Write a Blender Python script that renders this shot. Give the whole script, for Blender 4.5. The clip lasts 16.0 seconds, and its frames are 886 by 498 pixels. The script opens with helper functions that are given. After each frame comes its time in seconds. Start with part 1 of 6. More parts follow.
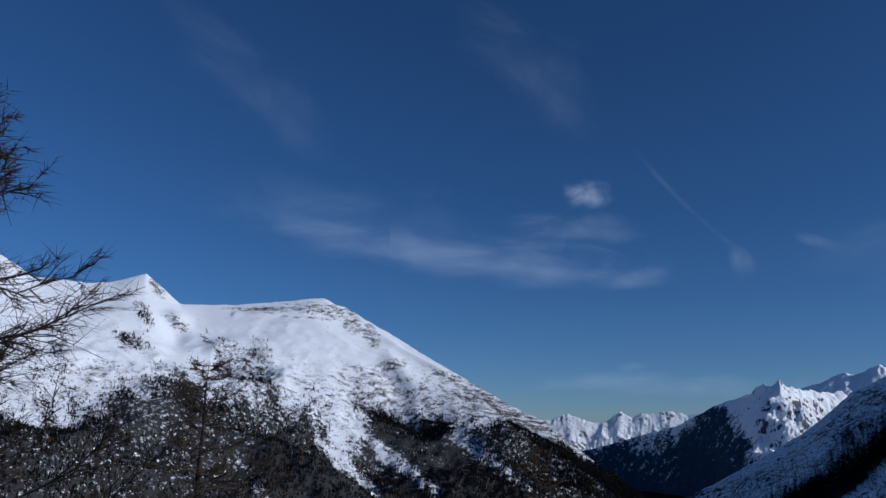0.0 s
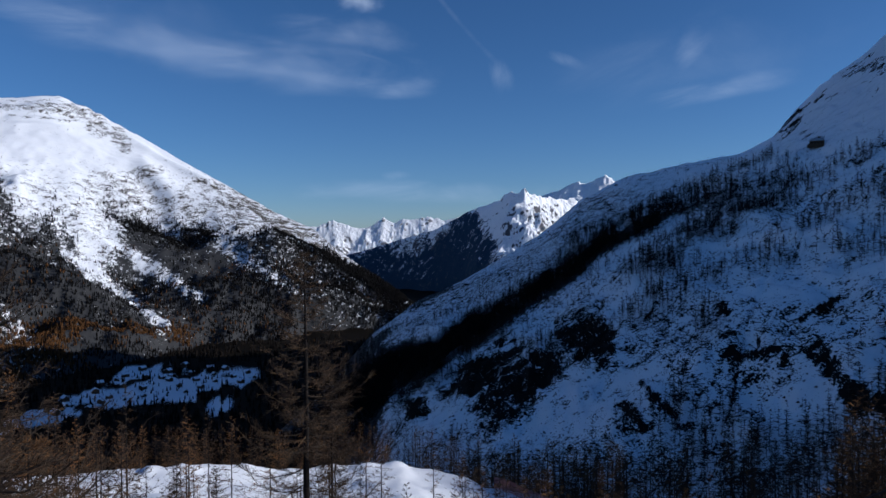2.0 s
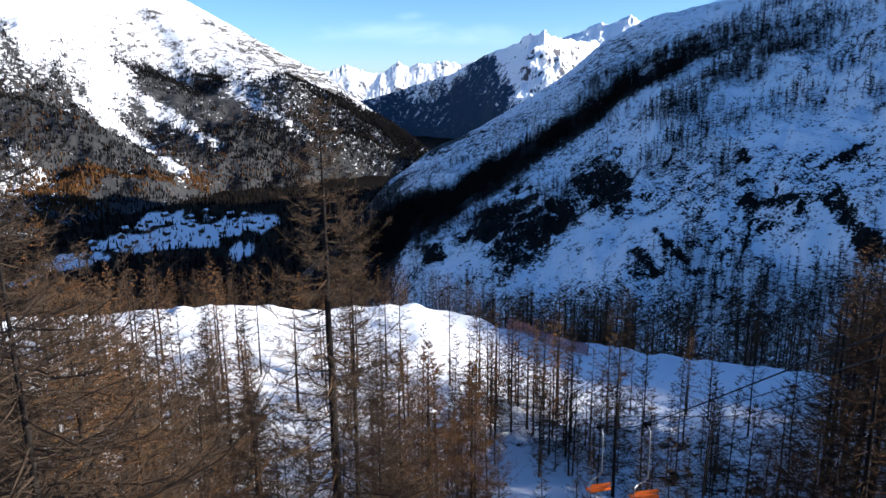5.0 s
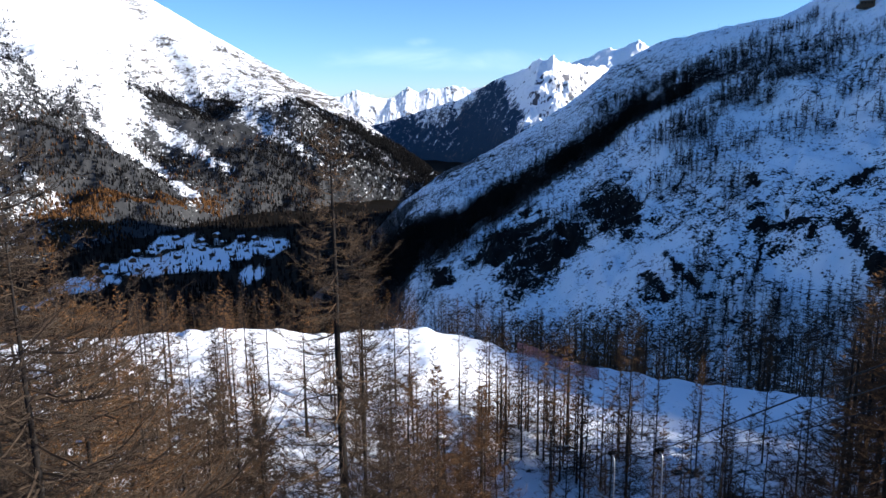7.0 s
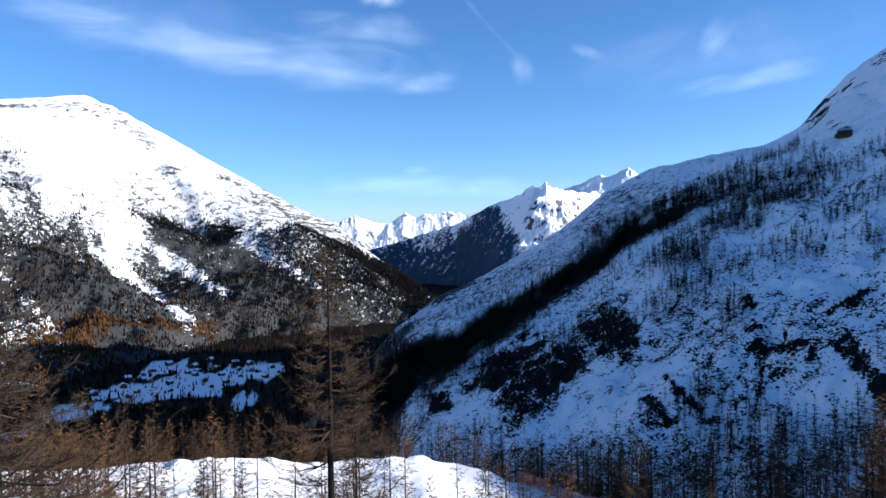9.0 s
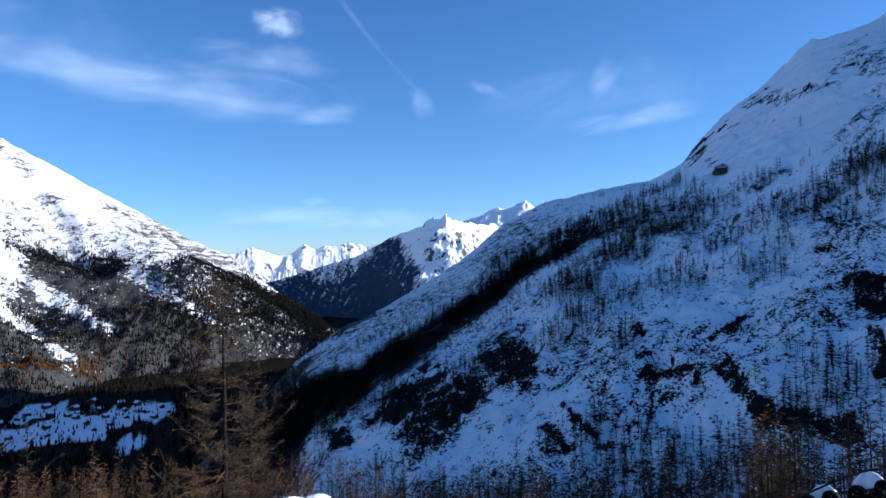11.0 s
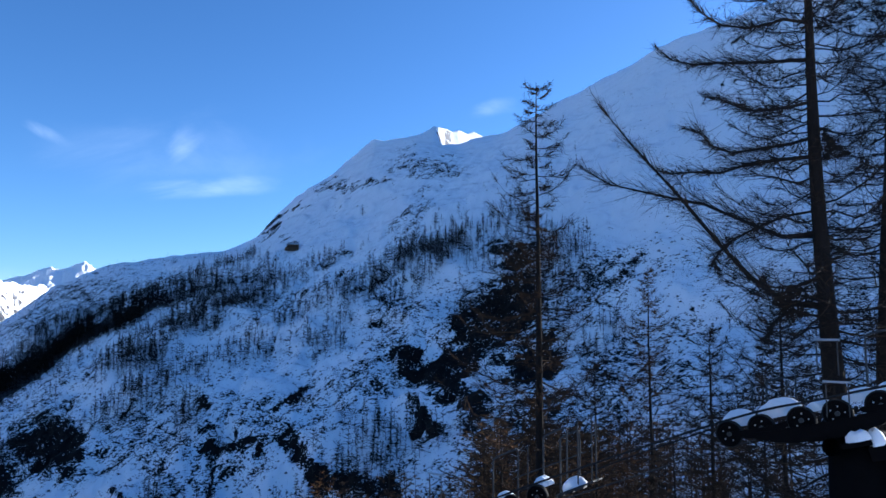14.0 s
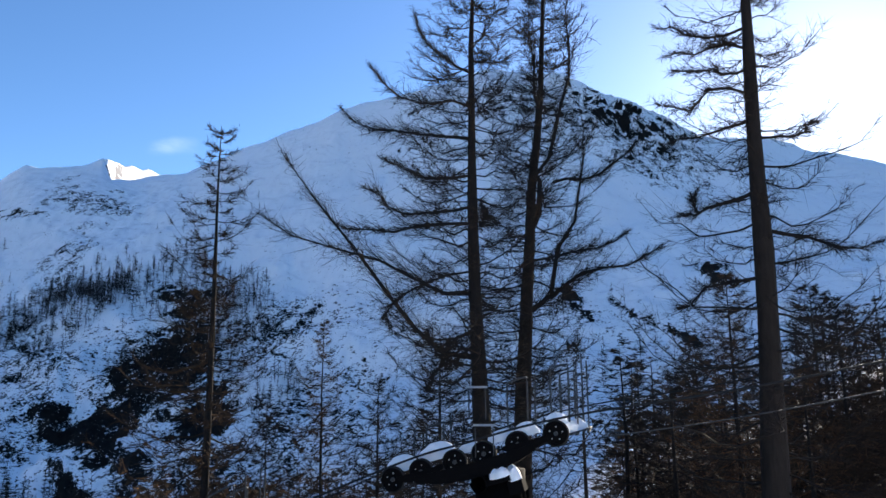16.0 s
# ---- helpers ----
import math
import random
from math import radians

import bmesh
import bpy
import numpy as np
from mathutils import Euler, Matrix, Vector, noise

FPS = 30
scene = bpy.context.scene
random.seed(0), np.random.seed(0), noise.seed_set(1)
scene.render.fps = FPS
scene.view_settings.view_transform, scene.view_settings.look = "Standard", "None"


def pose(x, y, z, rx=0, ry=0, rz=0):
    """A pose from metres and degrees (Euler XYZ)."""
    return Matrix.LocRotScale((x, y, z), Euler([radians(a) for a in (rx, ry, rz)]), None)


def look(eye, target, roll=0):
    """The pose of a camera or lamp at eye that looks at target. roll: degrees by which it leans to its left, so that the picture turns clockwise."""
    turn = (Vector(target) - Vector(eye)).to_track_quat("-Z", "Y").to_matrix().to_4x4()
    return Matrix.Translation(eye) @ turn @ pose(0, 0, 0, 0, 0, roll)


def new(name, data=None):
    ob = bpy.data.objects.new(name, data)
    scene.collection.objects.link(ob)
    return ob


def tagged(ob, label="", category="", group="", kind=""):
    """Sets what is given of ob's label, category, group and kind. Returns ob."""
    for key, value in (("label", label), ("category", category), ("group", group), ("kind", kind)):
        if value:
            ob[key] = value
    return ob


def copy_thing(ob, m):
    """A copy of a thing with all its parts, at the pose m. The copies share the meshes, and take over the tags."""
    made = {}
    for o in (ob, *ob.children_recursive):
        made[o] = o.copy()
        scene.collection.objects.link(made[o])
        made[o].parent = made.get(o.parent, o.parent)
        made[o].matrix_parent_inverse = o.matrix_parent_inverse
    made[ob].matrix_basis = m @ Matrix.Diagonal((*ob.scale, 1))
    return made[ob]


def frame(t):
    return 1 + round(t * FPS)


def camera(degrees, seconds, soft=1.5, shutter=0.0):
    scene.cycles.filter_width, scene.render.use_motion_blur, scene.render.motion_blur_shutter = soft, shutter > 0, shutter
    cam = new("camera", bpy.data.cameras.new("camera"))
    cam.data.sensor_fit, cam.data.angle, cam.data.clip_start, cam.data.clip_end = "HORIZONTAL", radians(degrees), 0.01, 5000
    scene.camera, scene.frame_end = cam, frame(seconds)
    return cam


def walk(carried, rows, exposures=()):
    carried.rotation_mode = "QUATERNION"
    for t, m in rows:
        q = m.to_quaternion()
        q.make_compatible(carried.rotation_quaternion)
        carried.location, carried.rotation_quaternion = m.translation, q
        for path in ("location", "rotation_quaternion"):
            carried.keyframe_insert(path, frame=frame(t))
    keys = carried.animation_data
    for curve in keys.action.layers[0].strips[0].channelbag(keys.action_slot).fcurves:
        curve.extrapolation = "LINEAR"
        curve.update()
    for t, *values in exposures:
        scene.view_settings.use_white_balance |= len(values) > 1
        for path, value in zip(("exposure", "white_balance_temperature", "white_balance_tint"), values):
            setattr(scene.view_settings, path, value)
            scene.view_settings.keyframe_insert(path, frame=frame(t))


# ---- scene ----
# The eye stands still above a steep snowy larch slope and the camera turns from the left
# mountain over the valley to the lift tower. Azimuth: degrees to the right of +y.
EYE = 1.65
TURNS = [
    (0.0, 17.52, 14.16, -0.65),
    (0.5, 11.28, 11.68, -0.54),
    (1.0, 7.02, 8.59, -0.26),
    (1.5, 2.36, 4.97, -0.78),
    (2.0, -0.7, -0.99, 0.5),
    (2.5, -0.07, -4.36, 0.78),
    (3.0, 0.44, -6.19, 1.27),
    (3.5, -0.08, -7.46, 0.61),
    (4.0, 0.24, -9.99, 0.6),
    (4.2, 0.18, -11.01, 0.63),
    (6.3, 1.39, -13.73, 0.6),
    (6.5, 1.34, -13.38, 0.59),
    (7.0, 1.31, -11.19, 0.75),
    (7.5, 1.18, -8.46, 1.25),
    (8.0, 1.4, -5.3, 1.41),
    (8.2, 1.34, -4.33, 1.22),
    (10.3, -0.12, 0.8, 1.5),
    (10.5, -1.59, 0.87, 1.32),
    (11.0, -6.86, 0.98, 1.16),
    (11.5, -10.93, 0.87, 1.08),
    (12.0, -16.27, 2.99, 0.34),
    (12.5, -21.7, 5.37, -0.19),
    (13.0, -28.5, 6.73, -0.76),
    (13.5, -33.47, 6.91, -1.39),
    (14.0, -40.05, 6.36, -0.32),
    (14.5, -45.66, 7.04, -0.16),
    (15.0, -50.91, 8.45, 0.6),
    (15.5, -57.79, 9.33, 0.46),
    (16.0, -65.27, 10.31, 0.54),
]
cam = camera(63.25, 16.0)
walk(cam, [(t, pose(0, 0, EYE, 90 + pitch, roll, yaw)) for t, yaw, pitch, roll in TURNS],
     exposures=[(0.0, -0.68, 5100, 12), (1.0, -0.78, 5100, 12), (1.6, -0.68, 5200, 12), (1.9, -0.3, 5300, 12), (2.2, 0.05, 5400, 12), (3.0, 0.88, 5600, 12), (4.2, 1.22, 5750, 10), (6.3, 1.17, 5700, 10), (7.5, 1.22, 5700, 10), (8.2, 1.22, 5700, 10), (10.3, 0.9, 5400, 10), (12.0, 1.05, 5350, 10), (13.5, 1.15, 5300, 10), (15.0, 1.42, 5700, 10), (15.6, 1.64, 6250, 10), (16.0, 1.55, 6450, 10)])

# ---- light ----
SUN_AZ, SUN_EL = 96.0, 19.3
world = bpy.data.worlds.new("sky")
scene.world = world
world.use_nodes = True
wn = world.node_tree
sky = wn.nodes.new("ShaderNodeTexSky")
sky.sky_type, sky.sun_disc = "NISHITA", False
sky.sun_elevation, sky.sun_rotation = radians(SUN_EL), radians(SUN_AZ)
sky.altitude, sky.air_density, sky.dust_density, sky.ozone_density = 2200, 1.0, 1.3, 4.0
deep = wn.nodes.new("ShaderNodeHueSaturation")
deep.inputs["Saturation"].default_value = 1.07
wn.links.new(sky.outputs[0], deep.inputs["Color"])
wn.links.new(deep.outputs[0], wn.nodes["Background"].inputs[0])
wn.nodes["Background"].inputs[1].default_value = 0.082
sun = new("sun", bpy.data.lights.new("sun", "SUN"))
sun.data.energy, sun.data.angle, sun.data.color = 5.0, radians(0.53), (1.0, 0.88, 0.72)


def toward(az, el):
    a, e = radians(az), radians(el)
    return Vector((math.sin(a) * math.cos(e), math.cos(a) * math.cos(e), math.sin(e)))


def at(az, el, r):
    """The place at azimuth az and elevation el seen from the eye, r metres off in plan."""
    a = radians(az)
    return Vector((r * math.sin(a), r * math.cos(a), EYE + r * math.tan(radians(el))))


sun.matrix_world = look((0, 0, 0), -toward(SUN_AZ, SUN_EL)) @ Matrix.Identity(4)
sun.location = toward(SUN_AZ, SUN_EL) * 300


# ---- materials ----
def shader(name):
    m = bpy.data.materials.new(name)
    m.use_nodes = True
    n = m.node_tree.nodes
    return m, m.node_tree, n["Principled BSDF"]


def node(nt, kind, **values):
    n = nt.nodes.new("ShaderNode" + kind)
    for k, v in values.items():
        n.inputs[k.replace("_", " ")].default_value = v
    return n


def noise_node(nt, scale, detail=4, rough=0.55, stretch=None):
    tc = nt.nodes.new("ShaderNodeTexCoord")
    n = node(nt, "TexNoise", Scale=scale, Detail=detail, Roughness=rough)
    if stretch:
        mp = nt.nodes.new("ShaderNodeMapping")
        mp.inputs["Scale"].default_value = stretch
        nt.links.new(tc.outputs["Object"], mp.inputs[0])
        nt.links.new(mp.outputs[0], n.inputs["Vector"])
    else:
        nt.links.new(tc.outputs["Object"], n.inputs["Vector"])
    return n.outputs["Fac"]


def ramp(nt, src, stops):
    r = nt.nodes.new("ShaderNodeValToRGB")
    el = r.color_ramp.elements
    while len(el) < len(stops):
        el.new(0.5)
    for e, (p, c) in zip(el, stops):
        e.position, e.color = p, (*c, 1) if len(c) == 3 else c
    nt.links.new(src, r.inputs[0])
    return r.outputs[0]


def maths(nt, op, a, b=0.0, c=0.0):
    n = nt.nodes.new("ShaderNodeMath")
    n.operation = op
    for i, v in enumerate((a, b, c)):
        if isinstance(v, (int, float)):
            n.inputs[i].default_value = v
        else:
            nt.links.new(v, n.inputs[i])
    return n.outputs[0]


def mix(nt, fac, a, b):
    n = nt.nodes.new("ShaderNodeMix")
    n.data_type = "RGBA"
    for s, v in ((n.inputs[0], fac), (n.inputs[6], a), (n.inputs[7], b)):
        if isinstance(v, (tuple, float, int)):
            s.default_value = (*v, 1) if isinstance(v, tuple) else v
        else:
            nt.links.new(v, s)
    return n.outputs[2]


def bump(nt, bsdf, height, strength, distance):
    b = node(nt, "Bump", Strength=strength, Distance=distance)
    nt.links.new(height, b.inputs["Height"])
    nt.links.new(b.outputs[0], bsdf.inputs["Normal"])


def smooth(nt, x, lo, hi):
    n = nt.nodes.new("ShaderNodeMapRange")
    n.interpolation_type = "SMOOTHSTEP"
    n.inputs[1].default_value, n.inputs[2].default_value = lo, hi
    nt.links.new(x, n.inputs[0])
    return n.outputs[0]


def mountain_material(name, grain, steep, patchy, rock_a, rock_b, rough_scale, wood=0.0, stretch=None, crags=False, trees=((0.002, 0.0025, 0.002), (0.014, 0.010, 0.006))):
    """Snow that lies where the ground is not too steep; rock, scrub and stones break through.
    grain: size of the patches in metres; steep: normal z below which rock shows; patchy: how far noise moves that."""
    m, nt, b = shader(name)
    geo = nt.nodes.new("ShaderNodeNewGeometry")
    sep = nt.nodes.new("ShaderNodeSeparateXYZ")
    nt.links.new(geo.outputs["Normal"], sep.inputs[0])
    big = noise_node(nt, 1 / grain, 9, 0.66, stretch)
    fine = noise_node(nt, 6 / grain, 7, 0.68, stretch)
    both = maths(nt, "ADD", maths(nt, "MULTIPLY", maths(nt, "SUBTRACT", big, 0.5), patchy), maths(nt, "MULTIPLY", maths(nt, "SUBTRACT", fine, 0.5), patchy * 0.7))
    cover = smooth(nt, maths(nt, "ADD", sep.outputs[2], both), steep - 0.02, steep + 0.02)
    if wood:
        at_ = nt.nodes.new("ShaderNodeAttribute")
        at_.attribute_name = "wood"
        speck = noise_node(nt, 14 / grain, 4, 0.7)
        patch = noise_node(nt, 4.0 / grain, 6, 0.68)
        inner = smooth(nt, maths(nt, "ADD", at_.outputs["Fac"], maths(nt, "ADD", maths(nt, "MULTIPLY", maths(nt, "SUBTRACT", speck, 0.5), 1.7), maths(nt, "MULTIPLY", maths(nt, "SUBTRACT", patch, 0.5), 2.4))), 0.42, 0.60)
        cover = maths(nt, "MULTIPLY", cover, maths(nt, "SUBTRACT", 1.0, maths(nt, "MULTIPLY", inner, wood)))
    if crags:
        cr = nt.nodes.new("ShaderNodeAttribute")
        cr.attribute_name = "crag"
        chip = maths(nt, "ADD", maths(nt, "MULTIPLY", noise_node(nt, 1.8 / grain, 8, 0.72, stretch), 0.5), maths(nt, "MULTIPLY", noise_node(nt, 10 / grain, 6, 0.75, (1.0, 1.0, 2.2)), 0.5))
        bare = smooth(nt, maths(nt, "ADD", cr.outputs["Fac"], maths(nt, "MULTIPLY", maths(nt, "SUBTRACT", chip, 0.5), 8.0)), 0.48, 0.58)
        cover = maths(nt, "MULTIPLY", cover, maths(nt, "SUBTRACT", 1.0, bare))
    rock = mix(nt, noise_node(nt, rough_scale, 5, 0.7), rock_a, rock_b)
    snow = mix(nt, fine, (0.80, 0.82, 0.86), (0.88, 0.89, 0.91))
    if wood:
        rock = mix(nt, inner, rock, mix(nt, speck, *trees))
    nt.links.new(mix(nt, cover, rock, snow), b.inputs["Base Color"])
    b.inputs["Roughness"].default_value = 0.8
    b.inputs["Specular IOR Level"].default_value = 0.03
    bump(nt, b, fine, 0.4, grain * 0.03)
    return m


def plain(name, a, c, scale, rough=0.7, metal=0.0, relief=0.01, stretch=None, island=0.0, gloss=0.08):
    m, nt, b = shader(name)
    n = noise_node(nt, scale, 5, 0.6, stretch)
    col = mix(nt, n, a, c)
    if island:
        geo = nt.nodes.new("ShaderNodeNewGeometry")
        hsv = nt.nodes.new("ShaderNodeHueSaturation")
        nt.links.new(maths(nt, "ADD", maths(nt, "MULTIPLY", geo.outputs["Random Per Island"], island), 1.0 - island / 2), hsv.inputs["Value"])
        nt.links.new(col, hsv.inputs["Color"])
        col = hsv.outputs[0]
    nt.links.new(col, b.inputs["Base Color"])
    b.inputs["Roughness"].default_value, b.inputs["Metallic"].default_value = rough, metal
    b.inputs["Specular IOR Level"].default_value = gloss
    if relief:
        bump(nt, b, n, 0.6, relief)
    return m


def twig_material(name, cold, warm, warm_share, joined_trees=False):
    """Larch twigs: grey-brown, with the last rusty needles on some trees."""
    m, nt, b = shader(name)
    info = nt.nodes.new("ShaderNodeObjectInfo")
    geo = nt.nodes.new("ShaderNodeNewGeometry")
    tone = info.outputs["Random"]
    if joined_trees:
        at_ = nt.nodes.new("ShaderNodeAttribute")
        at_.attribute_name = "tone"
        tone = at_.outputs["Fac"]
    mixv = maths(nt, "ADD", maths(nt, "MULTIPLY", tone, 0.7), maths(nt, "MULTIPLY", geo.outputs["Random Per Island"], 0.5))
    col = mix(nt, smooth(nt, mixv, 1.1 - warm_share, 1.5 - warm_share), cold, warm)
    nt.links.new(col, b.inputs["Base Color"])
    b.inputs["Roughness"].default_value = 0.85
    b.inputs["Specular IOR Level"].default_value = 0.02
    return m


SNOW = plain("snow", (0.80, 0.82, 0.86), (0.89, 0.90, 0.92), 1.5, 0.75, 0, 0.12)
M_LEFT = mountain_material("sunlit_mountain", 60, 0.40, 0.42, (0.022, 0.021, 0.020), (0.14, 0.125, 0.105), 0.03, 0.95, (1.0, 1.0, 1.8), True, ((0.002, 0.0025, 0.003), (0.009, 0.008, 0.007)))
# rock coloured far darker than on the sunlit mountain: the face's shade is in it
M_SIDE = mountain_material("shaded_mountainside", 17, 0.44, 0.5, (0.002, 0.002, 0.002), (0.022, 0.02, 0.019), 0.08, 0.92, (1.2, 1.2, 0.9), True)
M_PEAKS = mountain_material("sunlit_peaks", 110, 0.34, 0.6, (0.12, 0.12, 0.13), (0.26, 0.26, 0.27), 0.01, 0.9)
# wood colours blued and lightened: the haze of distance put into the base colour
M_FAR = mountain_material("far_mountain_hazed", 130, 0.42, 0.6, (0.05, 0.052, 0.06), (0.14, 0.14, 0.16), 0.01, 1.0, None, False, ((0.012, 0.028, 0.055), (0.032, 0.060, 0.105)))
M_GROUND = mountain_material("forest_snow", 9, 0.62, 0.6, (0.05, 0.04, 0.03), (0.13, 0.10, 0.07), 0.7, 1.0)
BARK = plain("larch_bark", (0.008, 0.0070, 0.0065), (0.032, 0.027, 0.0245), 14, 0.9, 0, 0.03, (1, 1, 0.25))
TWIG = twig_material("larch_twigs", (0.058, 0.042, 0.030), (0.170, 0.090, 0.038), 0.46)
TWIG_WOOD = twig_material("wood_twigs", (0.055, 0.038, 0.026), (0.19, 0.096, 0.038), 0.55, True)
# bare twigs, darkened further to carry the shade on the right-hand trees
TWIG_DARK = twig_material("dark_bare_twigs", (0.024, 0.018, 0.014), (0.085, 0.050, 0.028), 0.35)
TWIG_MIX = twig_material("brown_twigs", (0.032, 0.023, 0.017), (0.13, 0.070, 0.034), 0.45)
# the same larch twigs darkened in colour for the trees against the sun
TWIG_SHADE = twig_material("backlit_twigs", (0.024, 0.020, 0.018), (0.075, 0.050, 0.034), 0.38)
TWIG_GREY = twig_material("grey_twigs", (0.055, 0.043, 0.033), (0.13, 0.080, 0.042), 0.40)
RUSTY_FOREST = plain("rusty_far_forest", (0.030, 0.017, 0.008), (0.12, 0.055, 0.018), 0.03, 0.9, 0, 0, None, 0.9)
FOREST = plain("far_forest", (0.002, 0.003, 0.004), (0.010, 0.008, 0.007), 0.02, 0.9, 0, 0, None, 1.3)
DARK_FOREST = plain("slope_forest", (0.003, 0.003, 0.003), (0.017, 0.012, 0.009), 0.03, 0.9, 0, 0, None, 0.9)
SLOPE_TREES = plain("bare_larch_slope", (0.007, 0.006, 0.006), (0.045, 0.036, 0.030), 0.03, 0.9, 0, 0, None, 1.0)
STEEL = plain("galvanised_steel", (0.32, 0.34, 0.36), (0.5, 0.52, 0.54), 20, 0.45, 0.9, 0)
DULL = plain("dull_galvanised_steel", (0.03, 0.033, 0.036), (0.075, 0.08, 0.085), 20, 0.65, 0.3, 0)
# coloured near black so that the towers look backlit
IRON = plain("dark_steel", (0.0025, 0.0025, 0.003), (0.006, 0.006, 0.0065), 9, 0.8, 0.0, 0.002, None, 0.0, 0.02)
RUBBER = plain("rubber", (0.012, 0.012, 0.012), (0.03, 0.03, 0.03), 30, 0.8, 0, 0)
ROPE = plain("steel_rope", (0.008, 0.008, 0.009), (0.03, 0.03, 0.032), 60, 0.6, 0.0, 0)
ORANGE = plain("orange_seat", (0.75, 0.13, 0.02), (0.85, 0.2, 0.04), 6, 0.45, 0, 0)
# orange net: the pinkish cast of shade is put into its colour
NET = plain("shaded_orange_net", (0.34, 0.15, 0.14), (0.42, 0.21, 0.20), 5, 0.8, 0, 0)
WOOD = plain("dark_timber", (0.05, 0.032, 0.02), (0.13, 0.08, 0.05), 2, 0.8, 0, 0.02)


# ---- mesh helpers ----
def mesh_of(name, verts, quads=None, tris=None, materials=(), smooth_faces=True, mat_index=None):
    me = bpy.data.meshes.new(name)
    verts = np.asarray(verts, dtype=np.float32).reshape(-1, 3)
    q = np.zeros((0, 4), int) if quads is None else np.asarray(quads).reshape(-1, 4)
    t = np.zeros((0, 3), int) if tris is None else np.asarray(tris).reshape(-1, 3)
    me.vertices.add(len(verts))
    me.vertices.foreach_set("co", verts.ravel())
    me.loops.add(q.size + t.size)
    me.loops.foreach_set("vertex_index", np.concatenate([q.ravel(), t.ravel()]).astype(np.int32))
    me.polygons.add(len(q) + len(t))
    me.polygons.foreach_set("loop_start", np.concatenate([np.arange(len(q)) * 4, q.size + np.arange(len(t)) * 3]).astype(np.int32))
    me.polygons.foreach_set("use_smooth", np.full(len(q) + len(t), smooth_faces))
    for m in materials:
        me.materials.append(m)
    if mat_index is not None:
        me.polygons.foreach_set("material_index", np.asarray(mat_index, dtype=np.int32))
    me.update(calc_edges=True)
    me.validate()
    return me


def part(name, me, parent, label=""):
    ob = new(name, me)
    ob.parent = parent
    return tagged(ob, label) if label else ob


def joined(pieces):
    """Several (verts, quads, tris) as one."""
    v, q, t, o = [], [], [], 0
    for a, b, c in pieces:
        v.append(np.asarray(a).reshape(-1, 3))
        if b is not None and len(b):
            q.append(np.asarray(b).reshape(-1, 4) + o)
        if c is not None and len(c):
            t.append(np.asarray(c).reshape(-1, 3) + o)
        o += len(v[-1])
    return np.concatenate(v), np.concatenate(q) if q else None, np.concatenate(t) if t else None


def unit(v):
    return v / (np.linalg.norm(v, axis=-1, keepdims=True) + 1e-9)


def tubes(paths, radii, sides):
    """paths (N, K, 3), radii (N, K): N round tubes, closed at the tip by their taper."""
    paths, radii = np.asarray(paths, float), np.asarray(radii, float)
    n, k = radii.shape
    tan = unit(np.gradient(paths, axis=1))
    main = unit(paths[:, -1] - paths[:, 0])
    ref = np.where(np.abs(main[:, 2:3]) > 0.8, [[1.0, 0.1, 0.0]], [[0.0, 0.05, 1.0]])[:, None, :]
    a = unit(np.cross(tan, np.broadcast_to(ref, tan.shape)))
    b = np.cross(tan, a)
    ang = np.arange(sides) * 2 * math.pi / sides
    ring = a[:, :, None, :] * np.cos(ang)[None, None, :, None] + b[:, :, None, :] * np.sin(ang)[None, None, :, None]
    v = paths[:, :, None, :] + ring * radii[:, :, None, None]
    idx = np.arange(n * k * sides).reshape(n, k, sides)
    nx = np.roll(idx, -1, axis=2)
    q = np.stack([idx[:, :-1], nx[:, :-1], nx[:, 1:], idx[:, 1:]], axis=-1)
    return v.reshape(-1, 3), q.reshape(-1, 4), None


def spikes(base, tip, r):
    """Three-sided pyramids from base to tip."""
    base, tip, r = np.asarray(base, float), np.asarray(tip, float), np.asarray(r, float)
    d = unit(tip - base)
    ref = np.where(np.abs(d[:, 2:3]) > 0.8, [[1.0, 0.2, 0.0]], [[0.1, 0.0, 1.0]])
    a = unit(np.cross(d, ref))
    b = np.cross(d, a)
    ring = [base + (a * math.cos(w) + b * math.sin(w)) * r[:, None] for w in (0.3, 2.39, 4.49)]
    v = np.stack([*ring, tip], axis=1)
    o = np.arange(len(base))[:, None] * 4
    t = np.stack([o + [0, 1, 3], o + [1, 2, 3], o + [2, 0, 3]], axis=1)
    return v.reshape(-1, 3), None, t.reshape(-1, 3)


def box(x0, y0, z0, x1, y1, z1):
    v = [(x, y, z) for z in (z0, z1) for y in (y0, y1) for x in (x0, x1)]
    q = [(0, 2, 3, 1), (4, 5, 7, 6), (0, 1, 5, 4), (2, 6, 7, 3), (0, 4, 6, 2), (1, 3, 7, 5)]
    return np.array(v, float), np.array(q), None


def moved(piece, m):
    v = np.asarray(piece[0])
    return v @ np.array(m.to_3x3()).T + np.array(m.translation), piece[1], piece[2]


def lathe(profile, sides, m=None):
    """A turned solid round z from (radius, height) pairs."""
    ang = np.arange(sides) * 2 * math.pi / sides
    v = np.array([[r * math.cos(w), r * math.sin(w), z] for r, z in profile for w in ang])
    idx = np.arange(len(v)).reshape(len(profile), sides)
    nx = np.roll(idx, -1, axis=1)
    p = (v, np.stack([idx[:-1], nx[:-1], nx[1:], idx[1:]], axis=-1).reshape(-1, 4), None)
    return moved(p, m) if m is not None else p


